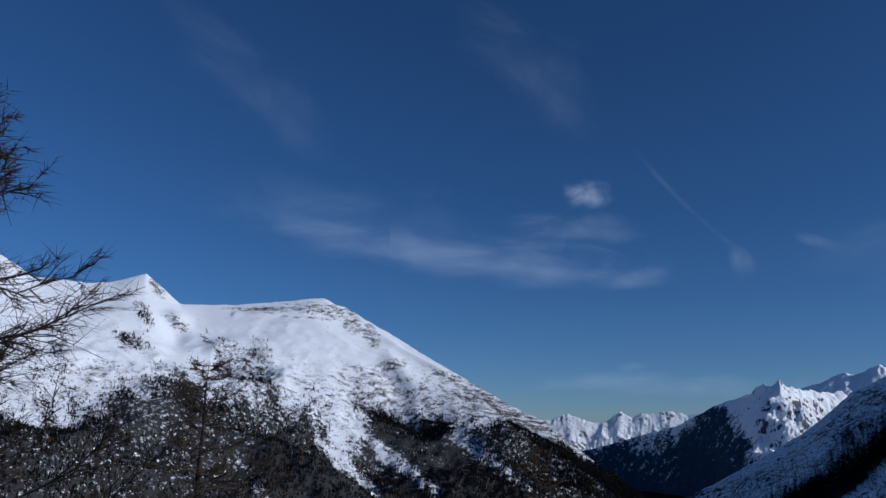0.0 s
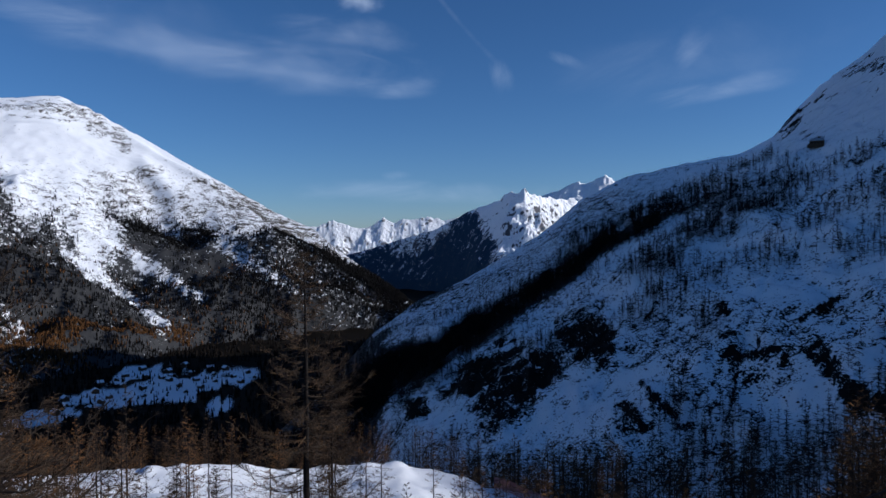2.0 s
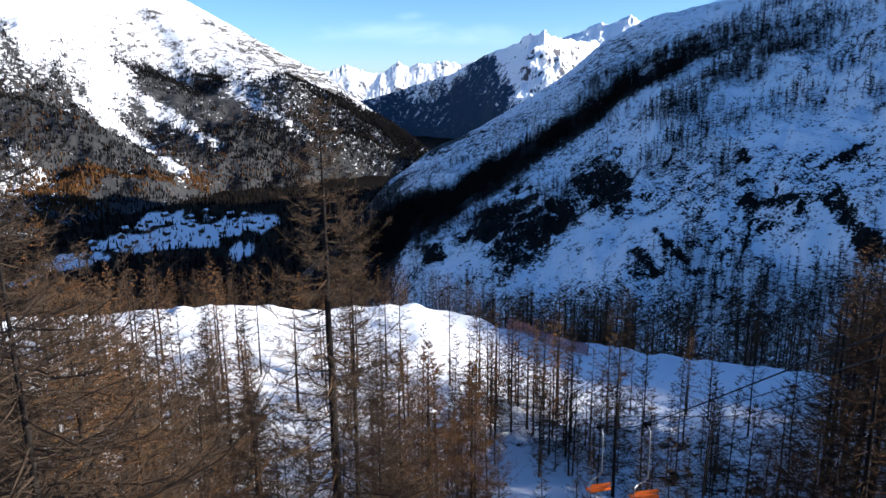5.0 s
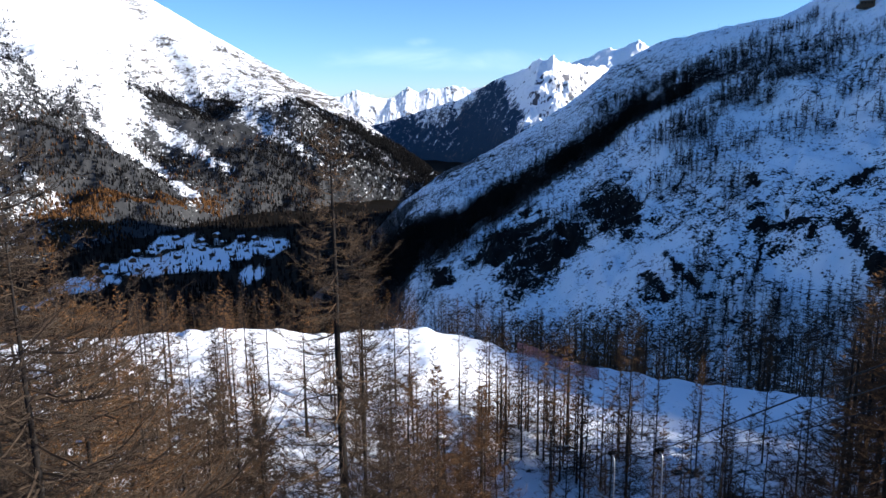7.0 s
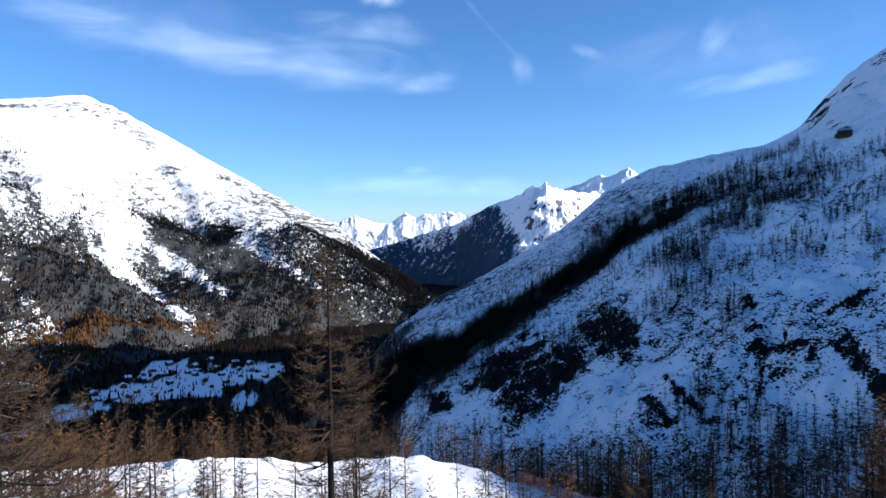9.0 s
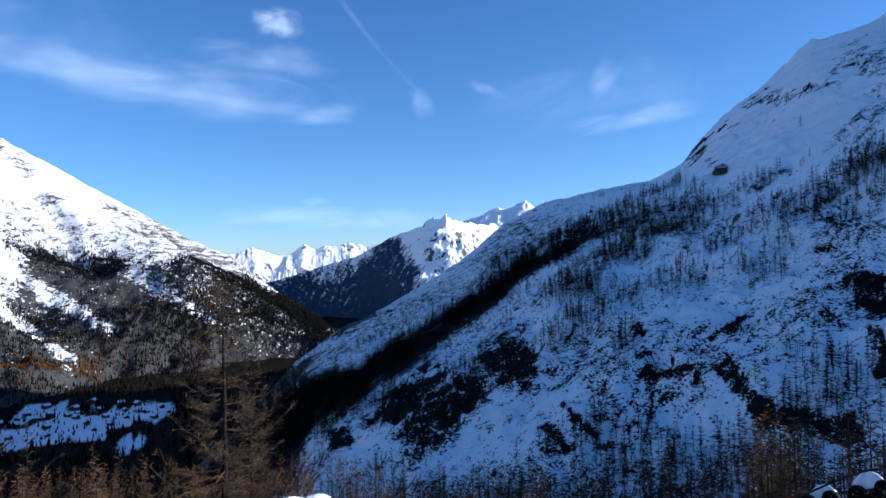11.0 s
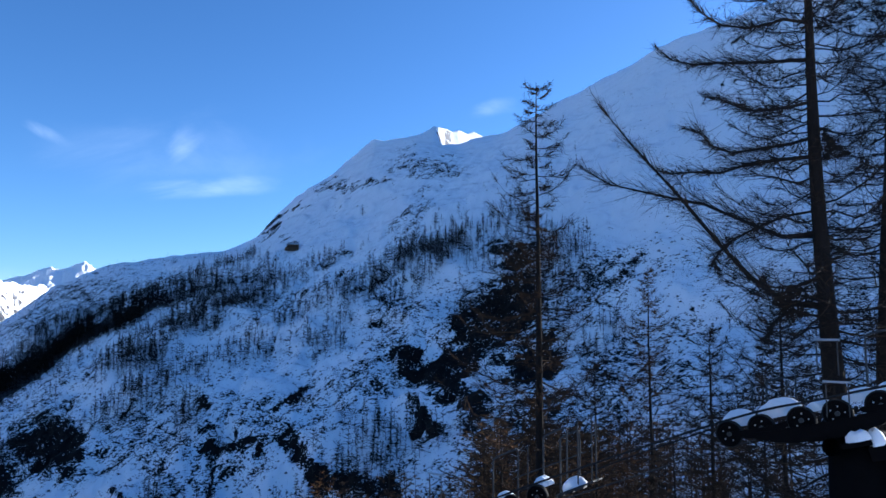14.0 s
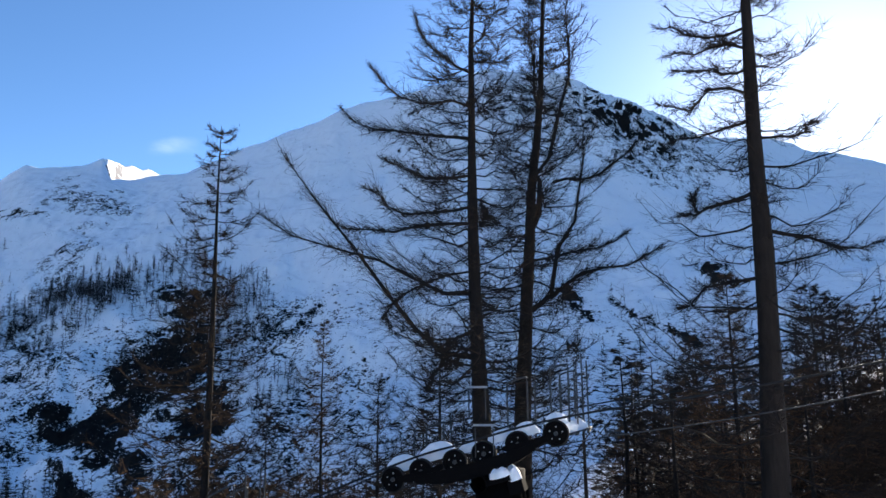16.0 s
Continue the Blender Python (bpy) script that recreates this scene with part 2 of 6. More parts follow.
def pipe(points, r, sides=6, steps=1):
    pts = np.array(points, float)
    if steps > 1:
        u = np.linspace(0, len(pts) - 1, (len(pts) - 1) * steps + 1)
        pts = np.stack([hermite(np.arange(len(pts)), pts[:, i], u) for i in range(3)], axis=1)
    return tubes(pts[None], np.full((1, len(pts)), r), sides)


LATTICE = np.random.default_rng(3).random((257, 257))
LATTICE[256], LATTICE[:, 256] = LATTICE[0], LATTICE[:, 0]


def value_noise(x, y):
    x, y = np.asarray(x, float), np.asarray(y, float)
    xi, yi = np.floor(x), np.floor(y)
    fx, fy = x - xi, y - yi
    xi, yi = xi.astype(int) % 256, yi.astype(int) % 256
    fx, fy = fx * fx * (3 - 2 * fx), fy * fy * (3 - 2 * fy)
    a = LATTICE[xi, yi] * (1 - fx) + LATTICE[xi + 1, yi] * fx
    b = LATTICE[xi, yi + 1] * (1 - fx) + LATTICE[xi + 1, yi + 1] * fx
    return a * (1 - fy) + b * fy - 0.5


def fbm(x, y, size, octaves=5, gain=0.5):
    s, a = 0, 1.0
    for i in range(octaves):
        s = s + a * value_noise(x / size * 2 ** i + 17.3 * i, y / size * 2 ** i + 9.1 * i)
        a *= gain
    return s


def ridged(x, y, size, octaves=5, gain=0.55):
    s, a = 0, 1.0
    for i in range(octaves):
        s = s + a * (0.35 - np.abs(2 * value_noise(x / size * 2 ** i + 31.7 * i, y / size * 2 ** i + 5.3 * i)))
        a *= gain
    return s


def hermite(xs, ys, x):
    """A smooth curve through the points (xs, ys)."""
    xs, ys, x = np.asarray(xs, float), np.asarray(ys, float), np.asarray(x, float)
    d = np.gradient(ys, xs) if len(xs) > 2 else np.full(len(xs), (ys[-1] - ys[0]) / (xs[-1] - xs[0]))
    i = np.clip(np.searchsorted(xs, x) - 1, 0, len(xs) - 2)
    h = xs[i + 1] - xs[i]
    u = np.clip((x - xs[i]) / h, 0, 1)
    return ((1 + 2 * u) * (1 - u) ** 2 * ys[i] + u * (1 - u) ** 2 * h * d[i] + u * u * (3 - 2 * u) * ys[i + 1] + u * u * (u - 1) * h * d[i + 1])


class Slope:
    """Mountain ground between ridge and foot lines, each a list of (azimuth, elevation, distance)."""

    def __init__(self, rails, az, rows, fade=8.0, blur=3.0):
        self.az = az
        r = [np.interp(az, [p[0] for p in k], [p[2] for p in k]) for k in rails]
        e = [np.interp(az, [p[0] for p in k], [p[1] for p in k]) for k in rails]
        w = max(3, int(blur / (az[1] - az[0])))
        kernel = np.hanning(2 * w + 1)
        soft = lambda q: np.convolve(np.pad(q, w, "edge"), kernel / kernel.sum(), "valid")
        zs = [a * np.tan(np.radians(b)) for a, b in zip(r, e)]
        rs, zf = [soft(q) for q in r], [soft(q) for q in zs]
        rr, zz, v = [], [], []
        for i, n in enumerate(rows):
            for s in np.linspace(0, 1, n, endpoint=i == len(rows) - 1):
                # the sharp outline of a ridge fades quickly into the face below it
                p0, p1 = (1 - s) ** fade, s ** fade
                ra, rb = rs[i] + (r[i] - rs[i]) * p0, rs[i + 1] + (r[i + 1] - rs[i + 1]) * p1
                za, zb = zf[i] + (zs[i] - zf[i]) * p0, zf[i + 1] + (zs[i + 1] - zf[i + 1]) * p1
                rr.append(ra * (1 - s) + rb * s)
                zz.append(za * (1 - s) + zb * s)
                v.append(i + s)
        self.r, self.z, self.v = np.array(rr), np.array(zz) + EYE, np.array(v)
        a = np.radians(az)[None]
        self.x, self.y = self.r * np.sin(a), self.r * np.cos(a)

    def object(self, name, material, wood=None, crag=None):
        p = np.stack([self.x, self.y, self.z], axis=-1)
        nv, na = p.shape[:2]
        idx = np.arange(nv * na).reshape(nv, na)
        q = np.stack([idx[:-1, :-1], idx[:-1, 1:], idx[1:, 1:], idx[1:, :-1]], axis=-1).reshape(-1, 4)
        me = mesh_of(name, p, q, None, [material])
        if wood is not None:
            at_ = me.attributes.new("wood", "FLOAT", "POINT")
            at_.data.foreach_set("value", wood.astype(np.float32).ravel())
        if crag is not None:
            at_ = me.attributes.new("crag", "FLOAT", "POINT")
            at_.data.foreach_set("value", crag.astype(np.float32).ravel())
        return new(name, me)

    def spots(self, n, weight, rng):
        """n places on the slope, drawn by weight (an array like z)."""
        p = (weight / weight.sum()).ravel()
        i = rng.choice(len(p), n, p=p)
        iv, ia = np.unravel_index(i, self.z.shape)
        iv2, ia2 = np.minimum(iv + 1, self.z.shape[0] - 1), np.minimum(ia + 1, self.z.shape[1] - 1)
        s, u = rng.random(n), rng.random(n)
        out = []
        for g in (self.x, self.y, self.z):
            out.append(g[iv, ia] * (1 - s) * (1 - u) + g[iv2, ia] * s * (1 - u) + g[iv, ia2] * (1 - s) * u + g[iv2, ia2] * s * u)
        return np.stack(out, axis=1)


# ---- ground: one sheet from the eye's slope over the bench into the valley ----
RINGS = [0.01, 3, 12, 28, 50, 80, 96, 104, 140, 260, 600, 1000, 1800, 2600, 4900]
GROUND_AZ = [-180, -110, -60, -33, -10, 4, 18, 30, 50, 70, 90, 110, 180]
GROUND_Z = {
    0.01: [-1.65] * 13,
    3: [-1.4, -1.6, -2.4, -2.6, -2.8, -2.8, -2.8, -2.8, -2.6, -2.4, -2.2, -1.8, -1.4],
    12: [1, -1, -7, -10, -11, -11, -11, -11, -10.5, -9.5, -8, -4, 1],
    28: [4, 0, -15, -21, -24, -24, -24, -23.5, -21, -14, -11, -3, 4],
    50: [8, 1, -19, -24, -28, -28.5, -29.5, -29, -25, -15, -14, -12, 8],
    80: [12, 2, -22, -25.5, -28.2, -30.5, -33, -32.5, -29, -17, -15, -13, 12],
    96: [14, 3, -24, -27, -29.8, -32.5, -36, -35.3, -34, -18, -15, -12, 14],
    104: [15, 3, -27, -31, -33.5, -36.5, -41, -40.5, -38, -18, -15, -11, 15],
    140: [20, 5, -45, -52, -56, -60, -66, -66, -55, -18, -12, -5, 20],
    260: [35, 10, -90, -105, -112, -118, -122, -120, -90, -20, 8, 20, 35],
    600: [60, 10, -180, -205, -210, -190, -185, -180, -150, -60, 0, 30, 60],
    1000: [90, -20, -245, -258, -262, -262, -262, -262, -200, -90, -20, 40, 90],
    1800: [140, -80, -255, -262, -264, -268, -268, -268, -230, -120, -40, 60, 140],
    2600: [180, -100, -260, -270, -275, -280, -280, -280, -250, -140, -40, 80, 180],
    4900: [220, -120, -270, -290, -300, -310, -310, -300, -260, -150, -40, 90, 220],
}

RIM_AZ = [-33, -24, -19, -14, -10.5, -6.4, -2.7, 0.6, 3.8, 9.8, 14.8, 19.5, 25.5, 30.4, 50]
RIM_Z = [-27.5, -28.0, -28.3, -30.1, -31.0, -30.8, -30.6, -32.0, -33.8, -35.8, -36.1, -37.2, -36.2, -35.9, -34.0]


def ground_z(x, y):
    r, a = np.hypot(x, y), np.degrees(np.arctan2(x, y))
    lay = np.stack([np.interp(a, GROUND_AZ, GROUND_Z[k]) for k in RINGS])
    lr, lk = np.log(np.maximum(r, 0.01)), np.log(RINGS)
    i = np.clip(np.searchsorted(lk, lr) - 1, 0, len(RINGS) - 2)
    u = (lr - lk[i]) / (lk[i + 1] - lk[i])
    take = np.take_along_axis
    z = take(lay, i[None], 0)[0] * (1 - u) + take(lay, i[None] + 1, 0)[0] * u
    # crest line of the ski run's far rim
    crest = np.interp(a, RIM_AZ, RIM_Z) - np.interp(a, GROUND_AZ, GROUND_Z[96])
    z = z + crest * np.clip((r - 62) / 26, 0, 1) * np.clip((140 - r) / 36, 0, 1)
    amp = np.clip((r - 4) / 30, 0, 1)
    z = z + amp * (fbm(x, y, 14, 4) * 1.4 + fbm(x + 90, y, 3.4, 4) * 0.5)
    z = z + np.clip((r - 110) / 200, 0, 1) * fbm(x, y, 120, 5) * np.where(r > 950, 10, 26)
    # the ploughed rim of the ski run
    rim = np.exp(-((r - 95 - 3 * fbm(x, y, 40, 2)) / 1.6) ** 2) * ((a > -22) & (a < 36))
    return z + EYE + rim * (0.5 + 1.1 * np.abs(fbm(x, y, 4.5, 3)))


g_az = np.concatenate([np.linspace(-180, -56, 50), np.linspace(-55.6, 104, 470), np.linspace(105, 180, 30)])
g_r = np.concatenate([np.geomspace(0.01, 25, 44), np.linspace(25.5, 108, 200), np.geomspace(109, 4900, 120)])
ga, gr = np.meshgrid(np.radians(g_az), g_r)
gx, gy = gr * np.sin(ga), gr * np.cos(ga)
gz = ground_z(gx.ravel(), gy.ravel()).reshape(gx.shape)
gv = np.stack([gx, gy, gz], axis=-1)
gi = np.arange(gx.size).reshape(gx.shape)
gq = np.stack([gi[:-1, :-1], gi[:-1, 1:], gi[1:, 1:], gi[1:, :-1]], axis=-1).reshape(-1, 4)
hub = np.array([[0, 0, EYE - 1.65]])
fan = np.stack([np.full(len(g_az) - 1, gx.size), np.arange(1, len(g_az)), np.arange(len(g_az) - 1)], axis=1)
ground_mesh = mesh_of("ground", np.concatenate([gv.reshape(-1, 3), hub]), gq, fan, [M_GROUND])
deg = np.degrees(ga)
# meadows round the village on the valley floor
wind = deg + 2.5 * fbm(gx, gy, 300, 3)
lower = np.interp(wind, [-33, -28, -21.6, -18.8, -14], [1090, 1150, 1230, 1215, 1330])
upper = np.interp(wind, [-33, -30.7, -25.5, -22.6, -19.5, -14], [1190, 1240, 1410, 1650, 1600, 1570])
edge = 110 * fbm(gx, gy, 160, 4)
meadow = np.clip((gr - lower + edge) / 25, 0, 1) * np.clip((upper - gr + edge) / 25, 0, 1)
meadow = np.maximum(meadow, np.clip((wind + 18.6) / 0.5, 0, 1) * np.clip((-16.0 - wind) / 0.5, 0, 1) * np.clip((gr - 1030 + 2 * edge) / 25, 0, 1) * np.clip((1300 - gr) / 25, 0, 1) * np.clip(0.55 + 6 * fbm(gx, gy + 70, 70, 4), 0, 1))
meadow = meadow * np.clip((wind + 33) / 1.5, 0, 1) * np.clip((-13.0 - wind) / 1.0, 0, 1)
meadow = np.clip(meadow - np.clip(fbm(gx + 9, gy, 70, 5, 0.6) * 7 - 0.2, 0, 1), 0, 1)
valley_wood = np.clip((gr - 108) / 20, 0, 1) * np.where((deg > 62) & (gr < 500), 0.1, 1.0) * np.clip(1.35 + 0.6 * fbm(gx, gy, 160, 4) - 1.5 * meadow, 0, 1.6)
bench_wood = np.where((gr < 92) & (deg < 62), np.clip(0.30 + 0.9 * fbm(gx, gy, 11, 3) + np.where(deg < -21, 0.25, 0), 0, 1) * np.clip((84 - gr - 6 * fbm(gx, gy, 20, 2)) / 12, 0, 1), 0)
wood_at = ground_mesh.attributes.new("wood", "FLOAT", "POINT")
wood_at.data.foreach_set("value", np.append(np.clip(valley_wood + bench_wood * 0.8, 0, 1.5).astype(np.float32).ravel(), 0))
tagged(new("ground", ground_mesh), "snow-covered larch slope with a ski run above the shaded valley", "ground", kind="structure")


def ground_at(x, y):
    return float(ground_z(np.array([x]), np.array([y]))[0])


# ---- mountains ----
# left: the broad sunlit mountain, foot at the village, woods to half its height
LEFT = Slope([
    [(-85, -14, 1100), (-50, -14.5, 1150), (-31, -12.2, 1350), (-22, -10, 1650), (-12, -10, 1750), (-1, -9, 1900), (4, -9, 2000)],
    [(-85, -6, 1500), (-50, -7, 1500), (-31, -6, 1800), (-22, -5.5, 2050), (-12, -6, 2100), (-5, -7, 2080), (-1, -8, 2000), (4, -8.6, 2050)],
    [(-85, 3, 2300), (-50, 3, 2300), (-31, 2.2, 2550), (-24, 0.6, 2600), (-19.5, -0.6, 2550), (-12.4, -0.9, 2450), (-6, -4.0, 2350), (-1.7, -6.2, 2150), (4, -8.2, 2100)],
    [(-85, 12, 3300), (-60, 12, 3300), (-52, 12.2, 3300), (-50, 11.3, 3300), (-47.8, 10.1, 3400), (-44.5, 10.0, 3450), (-42.7, 10.3, 3500), (-40.5, 11.1, 3500), (-39.2, 10.1, 3500),
     (-37.9, 9.0, 3500), (-33.7, 9.2, 3500), (-30.4, 9.6, 3500), (-27.2, 10.0, 3500), (-25.2, 9.3, 3450), (-21.4, 7.2, 3300), (-18.7, 5.6, 3150), (-15.3, 3.7, 3000),
     (-12.4, 2.0, 2900), (-9.6, 0.7, 2750), (-7.8, -0.9, 2600), (-5.9, -2.3, 2500), (-3.7, -3.8, 2400), (-1.7, -5.3, 2300), (0.5, -7, 2200), (4, -8.0, 2150)],
    [(-85, 6, 4300), (-50, 5.5, 4300), (-25, 4, 4200), (-12, -2, 3400), (-5.9, -6, 2900), (-1.7, -8, 2500), (4, -9, 2400)],
], np.linspace(-80, 3, 560), [30, 50, 110, 26])
lv = LEFT.v[:, None]
env = np.clip(lv / 0.25, 0, 1) * np.clip((3.05 - lv) / 0.9, 0.10, 1) * (1 - 0.45 * np.clip((lv - 2.1) / 0.3, 0, 1) * np.clip((2.95 - lv) / 0.1, 0, 1))
LEFT.z += env * (ridged(LEFT.x + 0.4 * LEFT.z, LEFT.y, 520, 6, 0.52) * 95 + fbm(LEFT.x, LEFT.y, 140, 5) * 20) + 3 * ridged(LEFT.x + 5, LEFT.y + 0.4 * LEFT.z, 70, 4, 0.6)
# spurs and rock steps along the foot
LEFT.z += np.clip(lv / 0.3, 0, 1) * np.clip((1.7 - lv) / 0.6, 0, 1) * (ridged(LEFT.x + 300, LEFT.y + 0.3 * LEFT.z, 210, 5, 0.55) * 42)
# rock steps under the summits
band = np.exp(-((lv - 2.86 + 0.08 * fbm(LEFT.x, LEFT.y, 300, 2)) / 0.05) ** 2) * np.clip(fbm(LEFT.x + 300, LEFT.y, 420, 3) * 2 + 0.7, 0, 1)
LEFT.z += band * 16 * (LEFT.az[None] > -34) * (LEFT.az[None] < -17)
for az0, v0, da, dv, h in ((-38.0, 2.62, 0.9, 0.035, 40), (-34.6, 2.33, 1.5, 0.03, 34), (-31.5, 2.28, 1.2, 0.02, 24), (-21.3, 2.52, 1.3, 0.045, 34)):
    u = (LEFT.az[None] - az0) / da
    LEFT.z += h * np.exp(-u * u) * np.tanh((lv - v0 + 0.03 * u) / dv) * np.exp(-((lv - v0) / (dv * 5)) ** 2)
el_left = np.degrees(np.arctan2(LEFT.z - EYE, LEFT.r))
left_crag = np.zeros_like(LEFT.z)
for a0, e0, da, de, lean in ((-37.9, 7.5, 0.8, 0.45, -0.5), (-35.6, 6.3, 0.7, 0.22, -0.6), (-34.2, 5.4, 0.9, 0.25, -0.5), (-31.8, 5.4, 1.0, 0.18, -0.1), (-26.6, 9.1, 1.9, 0.45, -0.1), (-24.9, 8.2, 0.7, 0.8, -0.4), (-21.7, 4.9, 1.1, 0.45, 0.2),
                             (-31.0, 9.0, 3.2, 0.16, 0.05), (-39.6, 10.0, 0.6, 0.45, -0.8), (-23.3, 7.2, 0.6, 0.7, -0.6), (-17.5, 4.2, 1.2, 0.3, -0.5), (-14.0, 2.4, 1.2, 0.25, -0.5), (-43.0, 8.2, 1.6, 0.2, 0.1)):
    du = (LEFT.az[None] - a0) / da
    dv = (el_left - e0 - lean * (LEFT.az[None] - a0)) / de
    left_crag = np.maximum(left_crag, 0.60 * np.exp(-0.6 * (du * du + dv * dv) ** 1.2))
# mottled rock and scrub from the tree line up, and all along the falling ridge
left_crag = np.maximum(left_crag, 0.44 * np.clip((lv - 1.7) * 2, 0, 1) * np.clip((5.6 + 2.5 * fbm(LEFT.x, LEFT.y, 300, 3) - el_left) / 2.5, 0.04, 1))
left_crag = np.maximum(left_crag, 0.42 * np.clip((LEFT.az[None] + 19) / 5, 0, 1) * np.clip(0.8 + fbm(LEFT.x, LEFT.y, 160, 3), 0, 1))
# thin strata under the summit
strata = np.sin(el_left * 14 + 5 * fbm(LEFT.x, LEFT.y, 160, 4) + LEFT.az[None] * 0.8)
left_crag = np.maximum(left_crag, 0.62 * np.clip(strata * 2 - 0.5, 0, 1) * np.exp(-((LEFT.az[None] + 27) / 5.0) ** 2 - ((el_left - 8.9) / 0.75) ** 2))
LEFT.z += 5 * strata * np.exp(-((LEFT.az[None] + 27) / 5.0) ** 2 - ((el_left - 8.9) / 0.9) ** 2)
cliff = np.exp(-((LEFT.az[None] + 31.5) / 3.6) ** 2 - ((el_left + 7.6) / 1.8) ** 2) + 0.7 * np.exp(-((LEFT.az[None] + 24.0) / 1.6) ** 2 - ((el_left + 5.6) / 1.2) ** 2)
left_crag = np.maximum(left_crag, 0.95 * cliff)
left_crag = np.clip(left_crag + 0.25 * np.clip(LEFT.az[None] / 6 + 3.4, 0, 1) * np.exp(-((el_left - np.max(el_left, axis=0)[None] + 0.8) / 0.7) ** 2), 0, 1)
# avalanche tracks run straight down the flank
streak = fbm(LEFT.az[None] * 42 + 0.12 * LEFT.r, LEFT.r / 5.0, 70, 4)
left_wood = np.clip((2.30 + np.interp(LEFT.az, [-22, -12, -8, -5], [0, 0.3, 0.75, 1.2])[None] - lv) / 0.6 + 0.7 * fbm(LEFT.x, LEFT.y, 330, 4) + 1.5 * streak, 0, 1)
# dark belts of forest and bare tracks that run down the flank: (azimuth, elevation) of both ends, width, more or less wood
for a0, e0, a1, e1, width, more in ((-22.0, 0.0, -14.4, -7.9, 1.3, 1.1), (-29.5, -2.6, -24.6, -6.5, 1.8, 1.0), (-19.0, -1.5, -11.0, -6.5, 1.2, 0.5), (-27.2, -0.8, -20.5, -6.4, 0.3, -0.7), (-24.8, 0.4, -17.8, -4.6, 0.5, -0.8), (-33.0, -2.0, -29.5, -6.5, 0.5, -0.4), (-16.4, -0.4, -11.0, -4.2, 0.5, -0.4)):
    t = np.clip(((LEFT.az[None] - a0) * (a1 - a0) + (el_left - e0) * (e1 - e0)) / ((a1 - a0) ** 2 + (e1 - e0) ** 2), 0, 1)
    off = np.hypot(LEFT.az[None] - a0 - t * (a1 - a0), el_left - e0 - t * (e1 - e0)) + 0.6 * fbm(LEFT.x, LEFT.y, 120, 4)
    left_wood = np.clip(left_wood + more * np.exp(-np.clip(off / width, 0, 9) ** 2), 0, 1.3)
left_crag = left_crag - 0.4 * np.clip((el_left - 3.8) / 2, 0, 1) * (left_crag < 0.2)
left_wood = left_wood * (1 - 0.35 * np.clip(cliff, 0, 1))
left_crag = left_crag * (1 - 0.5 * np.clip(left_wood, 0, 1) * (lv < 2.4))
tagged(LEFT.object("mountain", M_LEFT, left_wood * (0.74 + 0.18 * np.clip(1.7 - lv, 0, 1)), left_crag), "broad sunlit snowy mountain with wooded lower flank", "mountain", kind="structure")

